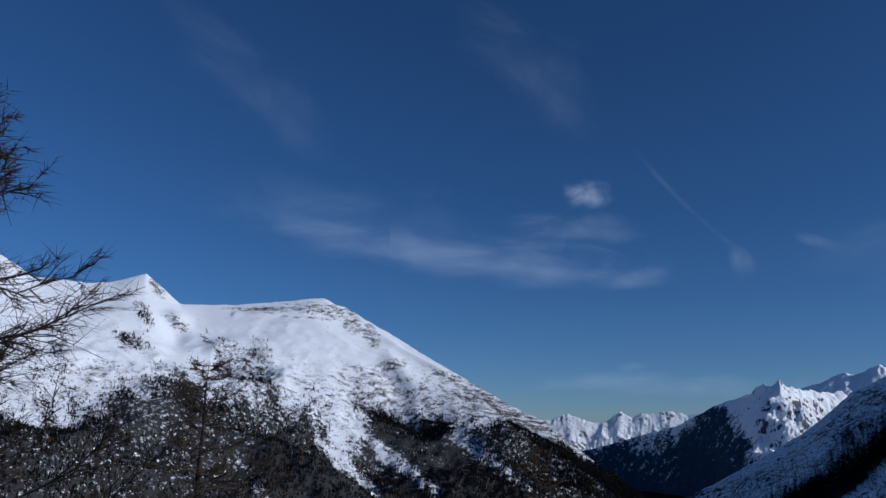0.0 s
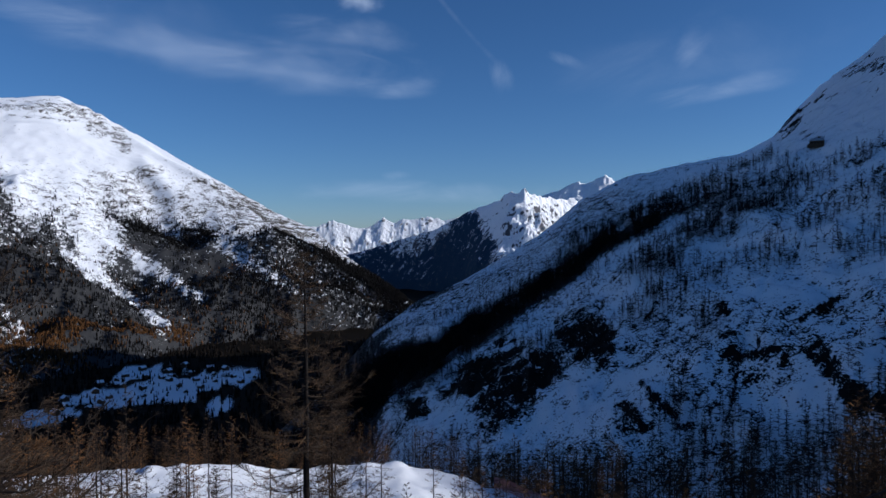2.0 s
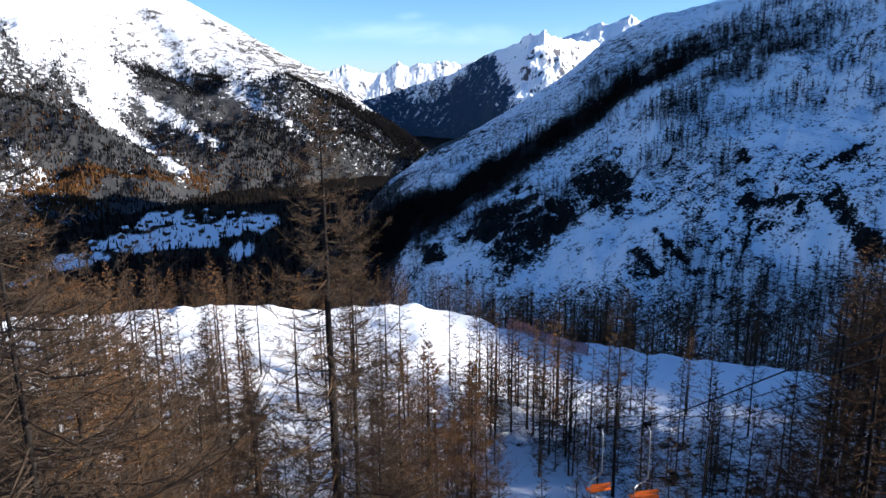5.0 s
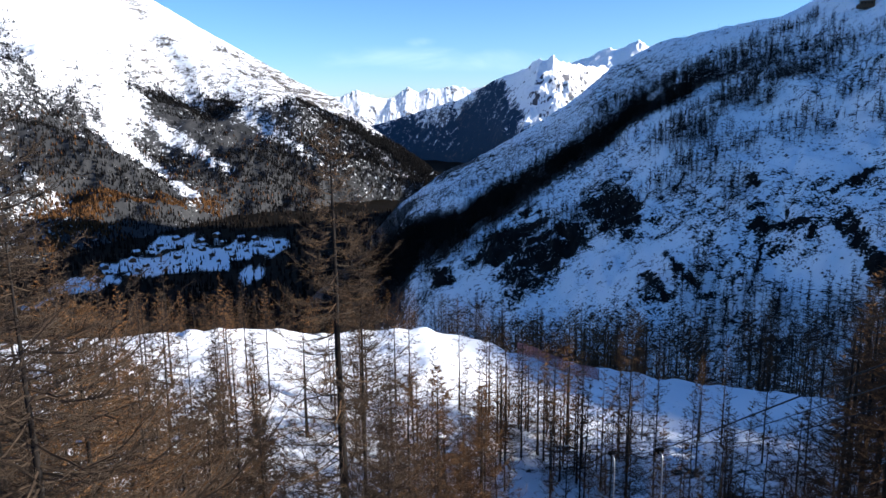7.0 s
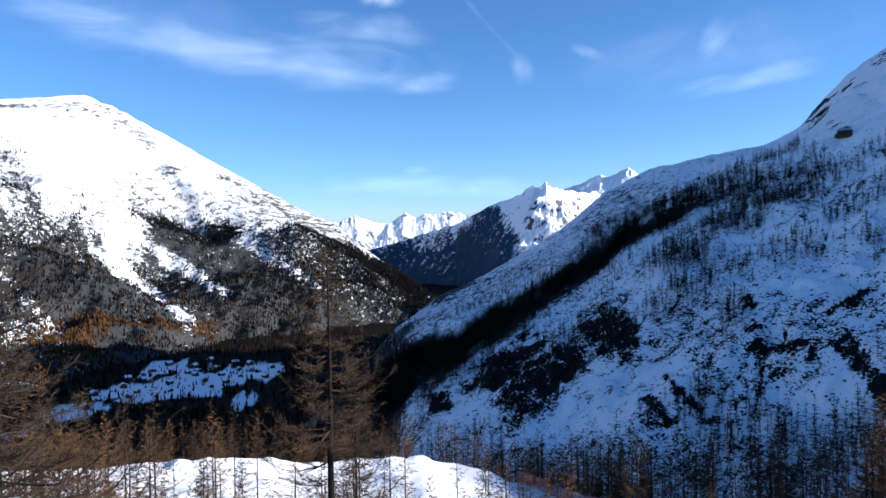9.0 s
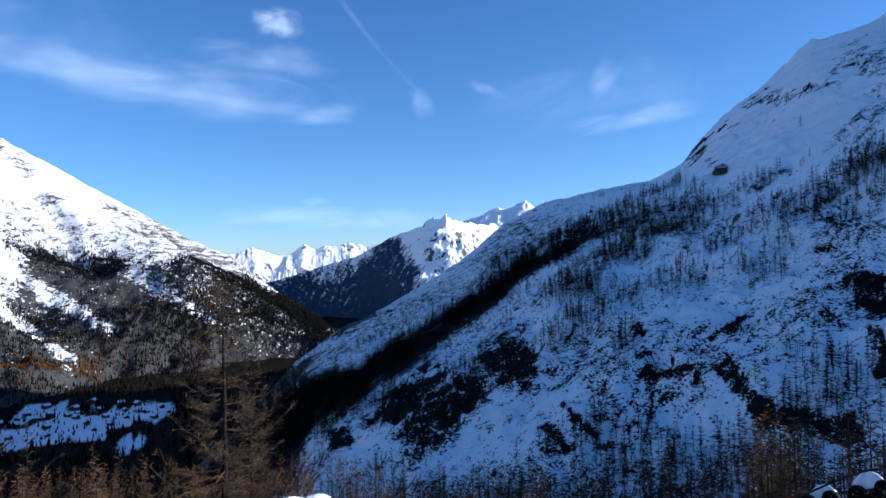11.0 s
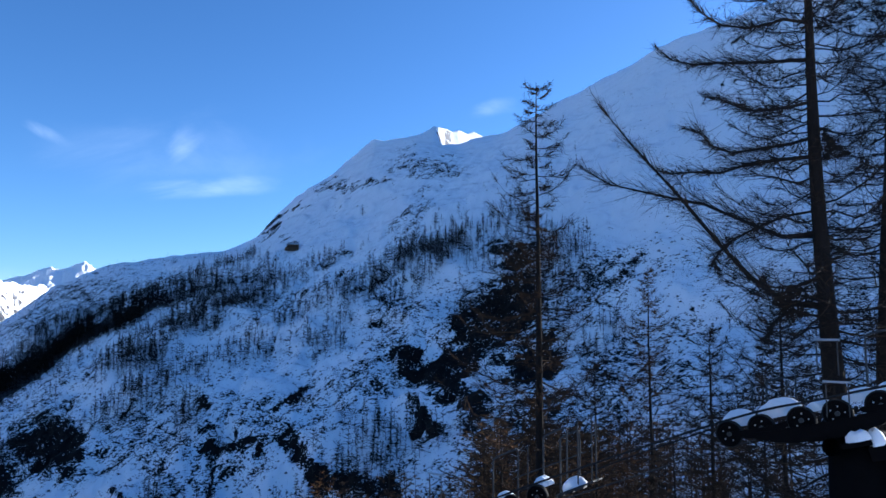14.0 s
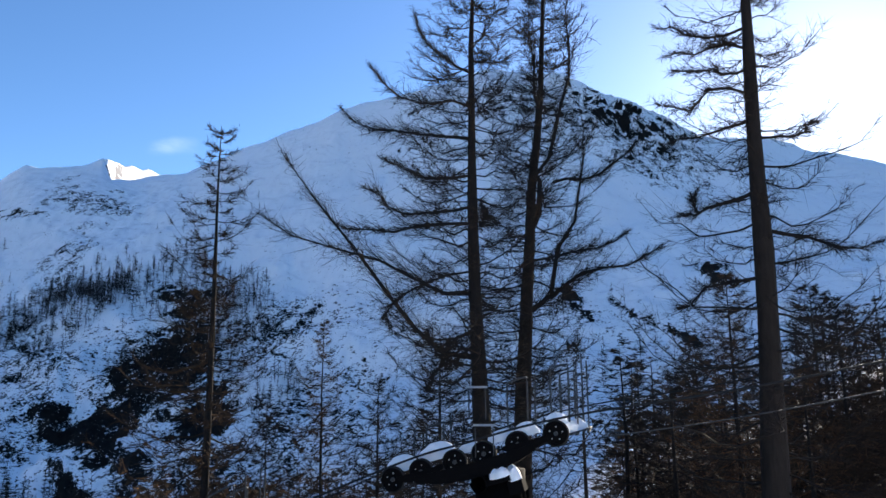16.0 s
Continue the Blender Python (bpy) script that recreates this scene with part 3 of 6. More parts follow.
# right: the shaded mountainside across the ravine, up to its long ridge
SIDE = Slope([
    [(-16, -21, 560), (-12, -20.5, 520), (-8, -20, 450), (0, -20.5, 340), (5, -23, 280), (15, -24, 250), (30, -22, 225), (45, -19, 190), (58, -16, 150), (70, -12.5, 100), (80, -13, 85), (95, -13.5, 80), (120, -11, 80)],
    [(-16, -20.5, 640), (-12, -19.5, 600), (-8, -16.5, 540), (-4, -13.2, 500), (0, -12.3, 460), (8, -10.5, 420), (15, -8.4, 400), (30, -5, 370), (45, -3, 350), (58, -1, 330), (70, 1, 300), (80, 2, 290), (95, 3, 300), (120, 4, 320)],
    [(-16, -20, 760), (-12, -18.5, 720), (-8, -12.5, 660), (-4.7, -10.9, 620), (0.7, -8.6, 630), (5.2, -5.9, 645), (9.6, -3.2, 660), (13.9, -0.1, 660), (17.9, 1.9, 660), (21.8, 3.0, 650), (28.9, 4.7, 630),
     (36, 7.5, 600), (45, 9.5, 560), (58, 12, 520), (70, 13.5, 480), (80, 12, 500), (95, 9, 560), (120, 8, 600)],
    [(-16, -19.5, 840), (-12, -17.5, 780), (-8, -13, 720), (-4.7, -10.6, 700), (5.2, -5.2, 720), (13.9, 0.4, 740), (21.8, 3.4, 720), (28.9, 6.0, 700), (36, 10, 690), (45, 12.0, 650), (58, 17, 620), (70, 19.5, 570), (80, 16.5, 600), (95, 12, 680), (120, 10, 700)],
    [(-16, -18, 950), (-12, -15.5, 900), (-8, -11, 900), (-5, -7.6, 900), (-1.7, -5.3, 900), (0.8, -4.2, 905), (3.9, -2.6, 915), (7.9, -0.2, 935), (11.7, 2.8, 950), (14.2, 4.2, 960), (17.1, 4.9, 960), (19.1, 5.3, 960), (22.9, 5.9, 955),
     (25.4, 6.9, 950), (26.7, 8.6, 945), (28.3, 10.2, 940), (31.4, 12.4, 930), (33.3, 14.0, 922), (34.3, 14.85, 920), (36.9, 15.1, 912), (38.3, 15.5, 908), (39.3, 15.95, 905), (39.6, 15.4, 903), (39.9, 14.6, 900), (41.1, 14.6, 895), (42.5, 15.1, 890), (45.2, 15.7, 872), (50.1, 18.0, 820),
     (53.6, 19.6, 790), (56.8, 21.0, 760), (58.7, 21.7, 750), (62.4, 22.5, 720), (69.2, 24.3, 690), (75.7, 23.5, 680), (77.5, 22.4, 690), (80.2, 21.1, 710), (83.6, 19.6, 740), (86.0, 17.9, 770), (88.4, 17.4, 800),
     (90.8, 17.2, 830), (93.3, 15.9, 860), (95.7, 15.2, 890), (98, 14.2, 920), (120, 10, 1000)],
    # unseen back of the ridge, its height set to shade the valley floor
    [(-16, -15, 1250), (-8, -12, 1200), (0, -6, 1250), (8, -1.2, 1350), (14, 2.6, 1450), (22, 4.0, 1500), (28, 5.8, 1550), (34, 9.8, 1600), (43, 11.4, 1500), (50, 15.8, 1400), (58, 20, 1250), (69, 22, 1100), (80, 19, 1100), (98, 12, 1200), (120, 8, 1300)],
    [(-16, -14, 1400), (0, -10, 1900), (14, -4, 2200), (28, 0, 2400), (43, 4, 2400), (58, 6, 2200), (69, 6, 2000), (98, 4, 1900), (120, 3, 1900)],
], np.linspace(-15.5, 118, 900), [50, 125, 22, 110, 14, 8])
sv = SIDE.v[:, None]
env = np.clip(sv / 0.4, 0, 1) * np.clip((4.04 - sv) / 0.6, 0.2, 1)
SIDE.z += env * (ridged(SIDE.x + 0.35 * SIDE.z, SIDE.y - 0.2 * SIDE.z, 95, 5, 0.55) * 9 + fbm(SIDE.x, SIDE.y, 30, 5, 0.6) * 5.0 + fbm(SIDE.x + 40, SIDE.y, 7, 3, 0.6) * 1.6)
SIDE.z += 3.0 * fbm(SIDE.x - 60, SIDE.y, 22, 4, 0.55) * np.clip(sv / 0.4, 0, 1)
# unseen back roughened so that the shadow it casts gets a wavy edge
SIDE.z += np.clip((sv - 4.15) / 0.4, 0, 1) * fbm(SIDE.x, SIDE.y, 190, 3) * 60
# gully that runs down the middle of the face
gl = SIDE.az[None] - (30.0 - 5.5 * (2.0 - sv) + 1.6 * fbm(SIDE.x, SIDE.y, 60, 3))
SIDE.z -= 2.0 * np.exp(-(gl / 0.25) ** 2) * np.clip((2.0 - sv) * 3, 0, 1) * np.clip(sv * 3, 0, 1)
# crag under the end of the ridge
head = np.exp(-((SIDE.az[None] - 80.5) / 4.5) ** 2 - ((sv - 3.62) / 0.34) ** 2)
SIDE.z += head * (ridged(SIDE.x, SIDE.y, 38, 5, 0.62) * 26)
# black crags: (azimuth, elevation, half width, half height, lean)
el_side = np.degrees(np.arctan2(SIDE.z - EYE, SIDE.r))
crag = np.zeros_like(SIDE.z)
LOWER_CRAGS = ((12.0, -8.0, 2.1, 2.2, -0.2), (4.2, -10.4, 3.2, 1.3, 0.62), (7.0, -11.9, 3.4, 2.0, 0.45), (-1.8, -13.2, 1.3, 1.0, 0.3), (18.0, -12.8, 1.4, 0.5, -0.6), (16.2, -14.4, 1.6, 0.6, -0.6),
               (23.4, -8.9, 1.5, 0.6, 0.3), (22.0, -5.9, 0.9, 0.4, -0.2), (28.4, -5.2, 0.9, 0.5, 0.8), (28.5, -8.9, 0.9, 0.9, -0.5), (30.4, -10.7, 1.6, 1.0, -0.5), (33.0, -11.5, 1.8, 0.9, -0.35), (35.8, -12.3, 1.6, 1.0, -0.25))
CLIFFS = ((38.8, -3.3, 3.0, 1.5, -0.4), (40.6, -3.2, 1.8, 2.3, 0.2), (42.4, -0.2, 2.8, 2.8, 0.7), (45.0, 1.2, 3.2, 3.0, 0.5), (41.8, -5.2, 2.0, 1.0, -0.3), (45.8, 6.0, 2.0, 0.9, 0.0), (38.4, -7.2, 1.1, 1.2, -0.8), (47.6, -2.0, 2.2, 2.2, 0.4))
# looser rock between snow patches
LOOSE = ((36.0, 0.5, 2.2, 4.5, -0.9), (37.3, 8.2, 2.2, 2.0, 0.8), (31.6, 5.4, 1.5, 0.8, 0.2), (38.6, 13.0, 3.4, 0.9, -0.15), (31.5, 11.2, 1.8, 0.4, 0.1), (34.4, 11.5, 1.6, 0.4, 0.3), (46.5, -7.0, 6.0, 3.0, 0.0), (54.0, -4.0, 5.0, 4.0, 0.2), (52.0, 4.0, 3.4, 2.2, 0.4),
         (81.5, 18.0, 5.5, 3.0, -0.45), (77.0, 20.0, 3.4, 2.2, -0.3), (71.0, 21.6, 4.0, 1.0, 0.1), (66.0, 2.0, 4.0, 2.0, -0.4))
SCARS = ((28.0, 6.4, 0.45, 0.3, 0.0), (28.6, 9.5, 0.4, 0.25, 0.4), (26.2, 7.6, 0.6, 0.4, 0.8), (76.0, 5.4, 1.0, 0.6, -0.8), (79.8, 5.2, 1.4, 0.22, -0.6), (75.0, 2.4, 0.9, 0.22, -0.2), (79.1, 1.3, 1.5, 0.25, -0.55), (72.6, 7.6, 1.1, 0.22, -0.5), (83.5, 3.5, 1.5, 0.3, -0.55),
         (86.0, 8.0, 1.6, 0.3, -0.5))
warp_a, warp_e = 1.5 * fbm(SIDE.x, SIDE.z + SIDE.y, 24, 5, 0.6), 1.3 * fbm(SIDE.x + 70, SIDE.z + SIDE.y, 20, 5, 0.6)
for n_crag, (a0, e0, da, de, lean) in enumerate(LOWER_CRAGS + CLIFFS + SCARS + LOOSE):
    du = (SIDE.az[None] + warp_a - a0) / da
    dv = (el_side + warp_e - e0 - lean * (SIDE.az[None] - a0)) / de
    crag = np.maximum(crag, (0.58 if n_crag >= len(LOWER_CRAGS + CLIFFS + SCARS) else 1.35) * np.exp(-0.75 * (du * du + dv * dv) ** (2.0 if n_crag < len(LOWER_CRAGS + CLIFFS) else 1.3)))
crag = np.clip(crag * (1.0 + 0.6 * fbm(SIDE.x, SIDE.z, 30, 4)), 0, 1.2)
# broken ground: loose rock and scrub over the lower face, little of it in the upper bowl
broken = np.clip(0.34 + 3.2 * fbm(SIDE.x + 7, SIDE.y + SIDE.z, 70, 4), 0.08, 1) * np.clip((7.5 - el_side) / 5, 0.12, 1) * np.interp(SIDE.az, [48, 58, 70], [1, 0.55, 0.4])[None]
crag = np.maximum(crag, 0.42 * broken)
SIDE.z += crag * ridged(SIDE.x + SIDE.z * 0.6, SIDE.y + 0.8 * SIDE.z, 16, 4, 0.6) * 5.0
crag = np.maximum(crag, 1.0 * np.exp(-(gl / 0.16) ** 2) * np.clip((2.0 - sv) * 3, 0, 1) * np.clip(0.5 + 2 * fbm(SIDE.x, SIDE.y, 25, 3), 0, 1))
belt_low = np.interp(SIDE.az, [-6, -3, 0.6, 5.2, 9.6, 12.2, 15.1, 17.9, 22, 27], [-14, -12.4, -10.4, -7.4, -4.9, -2.9, -1.0, 0.7, 2.3, 4.2])[None]
belt_off = el_side - belt_low + 0.9 * fbm(SIDE.x, SIDE.y, 40, 4)
band_wood = np.clip(belt_off * 1.2 + 0.3, 0, 1) * np.clip((2.02 - sv) * 14, 0, 1) * np.clip((27.5 - SIDE.az[None]) / 5, 0, 1)
end_wood = np.clip((-2.6 - SIDE.az[None] + 6 * fbm(SIDE.x, SIDE.y, 80, 3)) / 2.0, 0, 1) * np.clip((sv - 0.35) * 4, 0, 1)
side_wood = np.maximum(0.75 * band_wood, end_wood)
side_wood = np.maximum(side_wood, np.clip((-1.0 - SIDE.az[None] + 6 * fbm(SIDE.x, SIDE.y, 60, 3)) / 3, 0, 0.62) * (sv > 1.9))
side_wood = np.maximum(side_wood, 0.24 * np.clip(1.2 - np.abs(sv - 3.4), 0, 1) * np.clip((19 - SIDE.az[None]) / 8, 0, 1))
side_wood = np.maximum(side_wood, 0.55 * np.clip((SIDE.az[None] - 74) / 6, 0, 1) * np.clip((0.8 - sv) / 0.5, 0, 1))
crag = crag - 0.45 * np.clip((el_side - 4) / 4, 0, 1) * (crag < 0.25)
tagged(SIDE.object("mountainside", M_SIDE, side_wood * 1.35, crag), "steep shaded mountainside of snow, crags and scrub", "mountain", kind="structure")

# small sunlit summit that looks over the shaded ridge
TIP = Slope([
    [(37, 10, 1420), (39.5, 10.5, 1330), (47, 11, 1450)],
    [(37, 13.6, 1640), (38.6, 15.2, 1560), (39.2, 15.9, 1500), (39.5, 16.0, 1480), (40.1, 15.85, 1500), (40.7, 15.65, 1560), (41.2, 15.72, 1580), (41.9, 15.5, 1610), (42.4, 15.6, 1640), (43.3, 15.2, 1660), (44.5, 14.2, 1680), (47, 12.6, 1700)],
    [(37, 10, 1800), (47, 9, 1800)],
], np.linspace(37, 47, 120), [50, 16], 2.0, 0.3)
TIP.z += ridged(TIP.x, TIP.y, 60, 5, 0.6) * 14 * np.clip(TIP.v[:, None], 0, 1) * np.clip(1.1 - TIP.v[:, None], 0.15, 1)
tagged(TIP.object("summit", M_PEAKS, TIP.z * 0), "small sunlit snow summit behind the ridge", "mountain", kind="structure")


# the valley's far end: three ranges, one behind the other
def far_range(label, material, rails, az0, az1, n, rows, big, woods, calm=((-20, 30), (1, 1))):
    s = Slope(rails, np.linspace(az0, az1, n), rows, 3.0, 0.7)
    v = s.v[:, None]
    e = np.clip(v / 0.3, 0, 1) * np.clip((len(rows) - 0.95 - v) / 0.5, 0.45, 1)
    e = e * np.interp(s.az, *calm)[None]
    s.z += e * (ridged(s.x, s.y + 0.5 * s.z, big, 6, 0.55) * big * 0.22 + fbm(s.x, s.y, big / 4, 4) * big * 0.10 + ridged(s.x - 0.4 * s.z, s.y, big * 0.42, 5, 0.6) * big * 0.12) + np.interp(s.az, *calm)[None] * big * 0.035 * ridged(s.x + 9, s.y, 48, 3, 0.6)
    woods = np.interp(s.az, *woods)[None] if isinstance(woods, tuple) else woods
    tagged(s.object("far_range", material, np.clip((woods - v) / 0.7 + 1.2 * fbm(s.x + 0.6 * s.z, s.y, 260, 5, 0.6), 0, 1) * 0.85), label, "mountain", kind="structure")
    return s


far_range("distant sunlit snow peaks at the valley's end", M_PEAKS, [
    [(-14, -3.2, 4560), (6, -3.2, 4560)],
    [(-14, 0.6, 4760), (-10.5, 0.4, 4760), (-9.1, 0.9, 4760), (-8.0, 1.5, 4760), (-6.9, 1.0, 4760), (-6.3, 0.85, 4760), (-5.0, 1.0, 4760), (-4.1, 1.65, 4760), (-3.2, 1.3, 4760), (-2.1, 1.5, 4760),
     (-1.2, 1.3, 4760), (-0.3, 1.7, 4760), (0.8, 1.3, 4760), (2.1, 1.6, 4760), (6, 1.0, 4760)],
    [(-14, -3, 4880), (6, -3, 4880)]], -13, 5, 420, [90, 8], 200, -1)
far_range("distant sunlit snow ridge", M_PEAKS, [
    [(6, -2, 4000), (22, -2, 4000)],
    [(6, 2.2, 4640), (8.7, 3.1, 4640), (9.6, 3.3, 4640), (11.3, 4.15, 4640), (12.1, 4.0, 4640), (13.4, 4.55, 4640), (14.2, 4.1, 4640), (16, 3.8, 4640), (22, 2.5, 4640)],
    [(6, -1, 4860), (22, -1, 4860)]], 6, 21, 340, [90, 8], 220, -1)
far_range("snow massif whose shaded valley side is tinted blue for haze", M_FAR, [
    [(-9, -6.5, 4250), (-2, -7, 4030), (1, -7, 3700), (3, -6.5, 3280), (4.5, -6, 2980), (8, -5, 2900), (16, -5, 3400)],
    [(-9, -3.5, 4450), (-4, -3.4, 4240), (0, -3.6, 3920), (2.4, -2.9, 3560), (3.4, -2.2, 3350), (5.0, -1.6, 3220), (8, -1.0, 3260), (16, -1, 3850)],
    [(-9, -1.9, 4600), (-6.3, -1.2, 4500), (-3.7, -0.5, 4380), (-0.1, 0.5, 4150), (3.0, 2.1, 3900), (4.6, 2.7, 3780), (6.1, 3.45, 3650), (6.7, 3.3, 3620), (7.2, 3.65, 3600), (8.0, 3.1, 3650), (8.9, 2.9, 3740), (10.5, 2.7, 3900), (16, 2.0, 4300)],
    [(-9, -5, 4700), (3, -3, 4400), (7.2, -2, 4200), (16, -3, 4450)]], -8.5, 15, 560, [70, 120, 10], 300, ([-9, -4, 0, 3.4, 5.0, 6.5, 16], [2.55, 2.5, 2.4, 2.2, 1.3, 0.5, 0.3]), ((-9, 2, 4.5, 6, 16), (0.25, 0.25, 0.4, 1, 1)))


# ---- woods on the mountains, too many to count ----
def firs(name, places, heights, widths, rng, material, label, skirts=2):
    """Many far conifers: a ragged stack of two skirts each."""
    n = len(places)
    o = 0
    sides = 5
    vs, ts = [], []
    for k, (zb, zt, w) in enumerate(((0.08, 0.62, 1.0), (0.42, 1.0, 0.62))[:skirts]):
        ang = rng.random(n)[:, None] * 6.28 + np.arange(sides)[None] * 2 * math.pi / sides
        rad = widths[:, None] * w * (0.65 + 0.7 * rng.random((n, sides)))
        ring = np.stack([places[:, 0:1] + rad * np.cos(ang), places[:, 1:2] + rad * np.sin(ang), places[:, 2:3] + heights[:, None] * (zb - 0.06 * rng.random((n, sides)))], axis=-1)
        tip = places + np.stack([0 * heights, 0 * heights, heights * zt], axis=1)
        vs.append(np.concatenate([ring, tip[:, None]], axis=1).reshape(-1, 3))
        i = np.arange(n)[:, None] * (sides + 1)
        s = np.arange(sides)[None]
        ts.append(np.stack([i + s, i + (s + 1) % sides, i + sides + 0 * s], axis=-1).reshape(-1, 3) + o)
        o += n * (sides + 1)
    me = mesh_of(name, np.concatenate(vs), None, np.concatenate(ts), [material], False)
    return tagged(new(name, me), label, "forest", kind="stuff")


def bare_trees(name, places, heights, rng, material, label, limbs=13):
    """Many far bare larches: a thin trunk and a spray of limbs each."""
    n = len(places)
    up = np.array([0, 0, 1.0])
    lean = rng.normal(0, 0.03, (n, 3))
    top = places + (up + lean) * heights[:, None]
    pieces = [spikes(places - up, top, heights * 0.008 + 0.03)]
    u = rng.uniform(0.10, 0.98, (n, limbs)) ** 0.8
    a = rng.uniform(0, 6.28, (n, limbs))
    length = heights[:, None] * 0.34 * (1.05 - u) * rng.uniform(0.6, 1.3, (n, limbs))
    base = places[:, None] + (top - places)[:, None] * u[..., None]
    tip = base + np.stack([np.cos(a) * length, np.sin(a) * length, length * rng.uniform(-0.1, 0.45, (n, limbs))], axis=-1)
    pieces.append(spikes(base.reshape(-1, 3), tip.reshape(-1, 3), np.repeat(heights * 0.010 + 0.04, limbs)))
    v, q, t = joined(pieces)
    return tagged(new(name, mesh_of(name, v, q, t, [material], False)), label, "forest", kind="stuff")


rng = np.random.default_rng(11)
w = np.clip(left_wood - 0.15, 0, 1) * LEFT.r ** 1.0 * (lv < 3.1) * (lv > 0.05) * np.clip(0.9 + 2.2 * fbm(LEFT.x + 77, LEFT.y, 190, 3), 0.02, 2)
s = LEFT.spots(46000, w, rng)
h = rng.uniform(5, 13, len(s))
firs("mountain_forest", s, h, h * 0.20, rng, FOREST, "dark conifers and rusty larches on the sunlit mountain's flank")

w = np.exp(-((LEFT.az[None] + 26.5) / 3.2) ** 2 - ((el_left + 7.0) / 1.3) ** 2) + np.exp(-((LEFT.az[None] + 20.5) / 1.6) ** 2 - ((el_left + 7.4) / 0.8) ** 2) + 0.9 * np.exp(-((LEFT.az[None] + 28.5) / 2.4) ** 2 - ((el_left + 9.2) / 0.9) ** 2) + 0.02 * left_wood * (lv < 1.8)
s = LEFT.spots(4600, w * (lv < 3) * np.clip(0.5 + 2 * fbm(LEFT.x, LEFT.y, 90, 3), 0, 1), rng)
h = rng.uniform(6, 12, len(s))
firs("rusty_forest", s, h, h * 0.24, rng, RUSTY_FOREST, "rusty larches at the foot of the sunlit mountain")

s = np.concatenate([SIDE.spots(6500, band_wood * np.clip(0.7 + 2.5 * fbm(SIDE.x, SIDE.y, 28, 3), 0.05, 1.5) + 1e-9, rng), SIDE.spots(3200, end_wood * (sv < 3.9) + 1e-9, rng)])
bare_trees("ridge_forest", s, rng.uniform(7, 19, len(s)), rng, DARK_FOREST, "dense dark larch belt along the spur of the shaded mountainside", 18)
w = np.clip(0.06 + 2.4 * fbm(SIDE.x + 11, SIDE.y, 60, 4), 0.004, 1) * (sv > 0.1) * (sv < 3.3) * np.clip((9 - el_side) / 4, 0.02, 1) * np.where(SIDE.az[None] > 55, 0.12, 1)
# rows of trees that climb beside the cliffs
for a0, e0, da, de, lean in ((40.5, 5.5, 3.6, 1.0, 0.75), (44.5, 7.0, 2.6, 1.1, 0.7), (37.5, 5.5, 3.0, 0.9, 0.5), (35.5, -9.0, 1.2, 1.8, 0.0), (33.0, -7.5, 2.2, 1.4, 0.0), (22.0, 0.0, 4.0, 1.2, 0.4), (20.5, -7.5, 1.2, 1.0, 0.0), (16.0, -4.0, 3.0, 2.5, 0.3)):
    w = w + 1.3 * np.exp(-((SIDE.az[None] - a0) / da) ** 2 - ((el_side - e0 - lean * (SIDE.az[None] - a0)) / de) ** 2) * np.clip(0.5 + 2 * fbm(SIDE.x, SIDE.y, 30, 2), 0, 1)
s = SIDE.spots(5600, w, rng)
bare_trees("scattered_larches", s, rng.uniform(4, 15, len(s)), rng, SLOPE_TREES, "scattered bare larches on the shaded mountainside", 34)
w = np.clip(0.15 + 2.0 * fbm(SIDE.x + 31, SIDE.y, 45, 4), 0.02, 1) * np.clip((8 - el_side) / 4, 0.05, 1) * (sv > 0.05) * (sv < 3.7) * np.where(SIDE.az[None] > 60, 0.3, 1)
s = SIDE.spots(12000, w, rng)
hh = rng.uniform(0.3, 1.5, len(s))
firs("scrub", s - [0, 0, 0.3], hh, hh * 0.8, rng, SLOPE_TREES, "low dark scrub poking through the snow", 1)
w = np.where(SIDE.az[None] < 22, 1.0, 0.0) * np.clip((14 - SIDE.az[None]) / 8, 0.3, 2) * (sv > 1.95) * (sv < 4.0) * np.clip(0.5 + fbm(SIDE.x, SIDE.y, 70, 2) * 2, 0, 1)
s = SIDE.spots(1000, w, rng)
bare_trees("ridge_larches", s, rng.uniform(4, 9, len(s)), rng, DARK_FOREST, "thin larches along the upper ridge", 10)

w = np.clip(valley_wood - 0.25, 0, 1) * (gr > 330) * (gr < 1900) * (deg > -50) * (deg < 8) * gr ** 0.6
pick = rng.choice(gx.size, 9000, p=(w / w.sum()).ravel())
s = np.stack([gx.ravel()[pick], gy.ravel()[pick]], axis=1) + rng.normal(0, 4, (9000, 2))
s = np.concatenate([s, ground_z(s[:, 0], s[:, 1])[:, None] - 0.4], axis=1)
h = rng.uniform(8, 17, len(s))
pick = rng.choice(gx.size, 260, p=(meadow / meadow.sum()).ravel())
s2 = np.stack([gx.ravel()[pick], gy.ravel()[pick]], axis=1) + rng.normal(0, 9, (260, 2))
s = np.concatenate([s, np.concatenate([s2, ground_z(s2[:, 0], s2[:, 1])[:, None] - 0.4], axis=1)])
h = np.concatenate([h, rng.uniform(4, 10, 260)])
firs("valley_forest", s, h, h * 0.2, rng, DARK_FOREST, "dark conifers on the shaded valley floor")


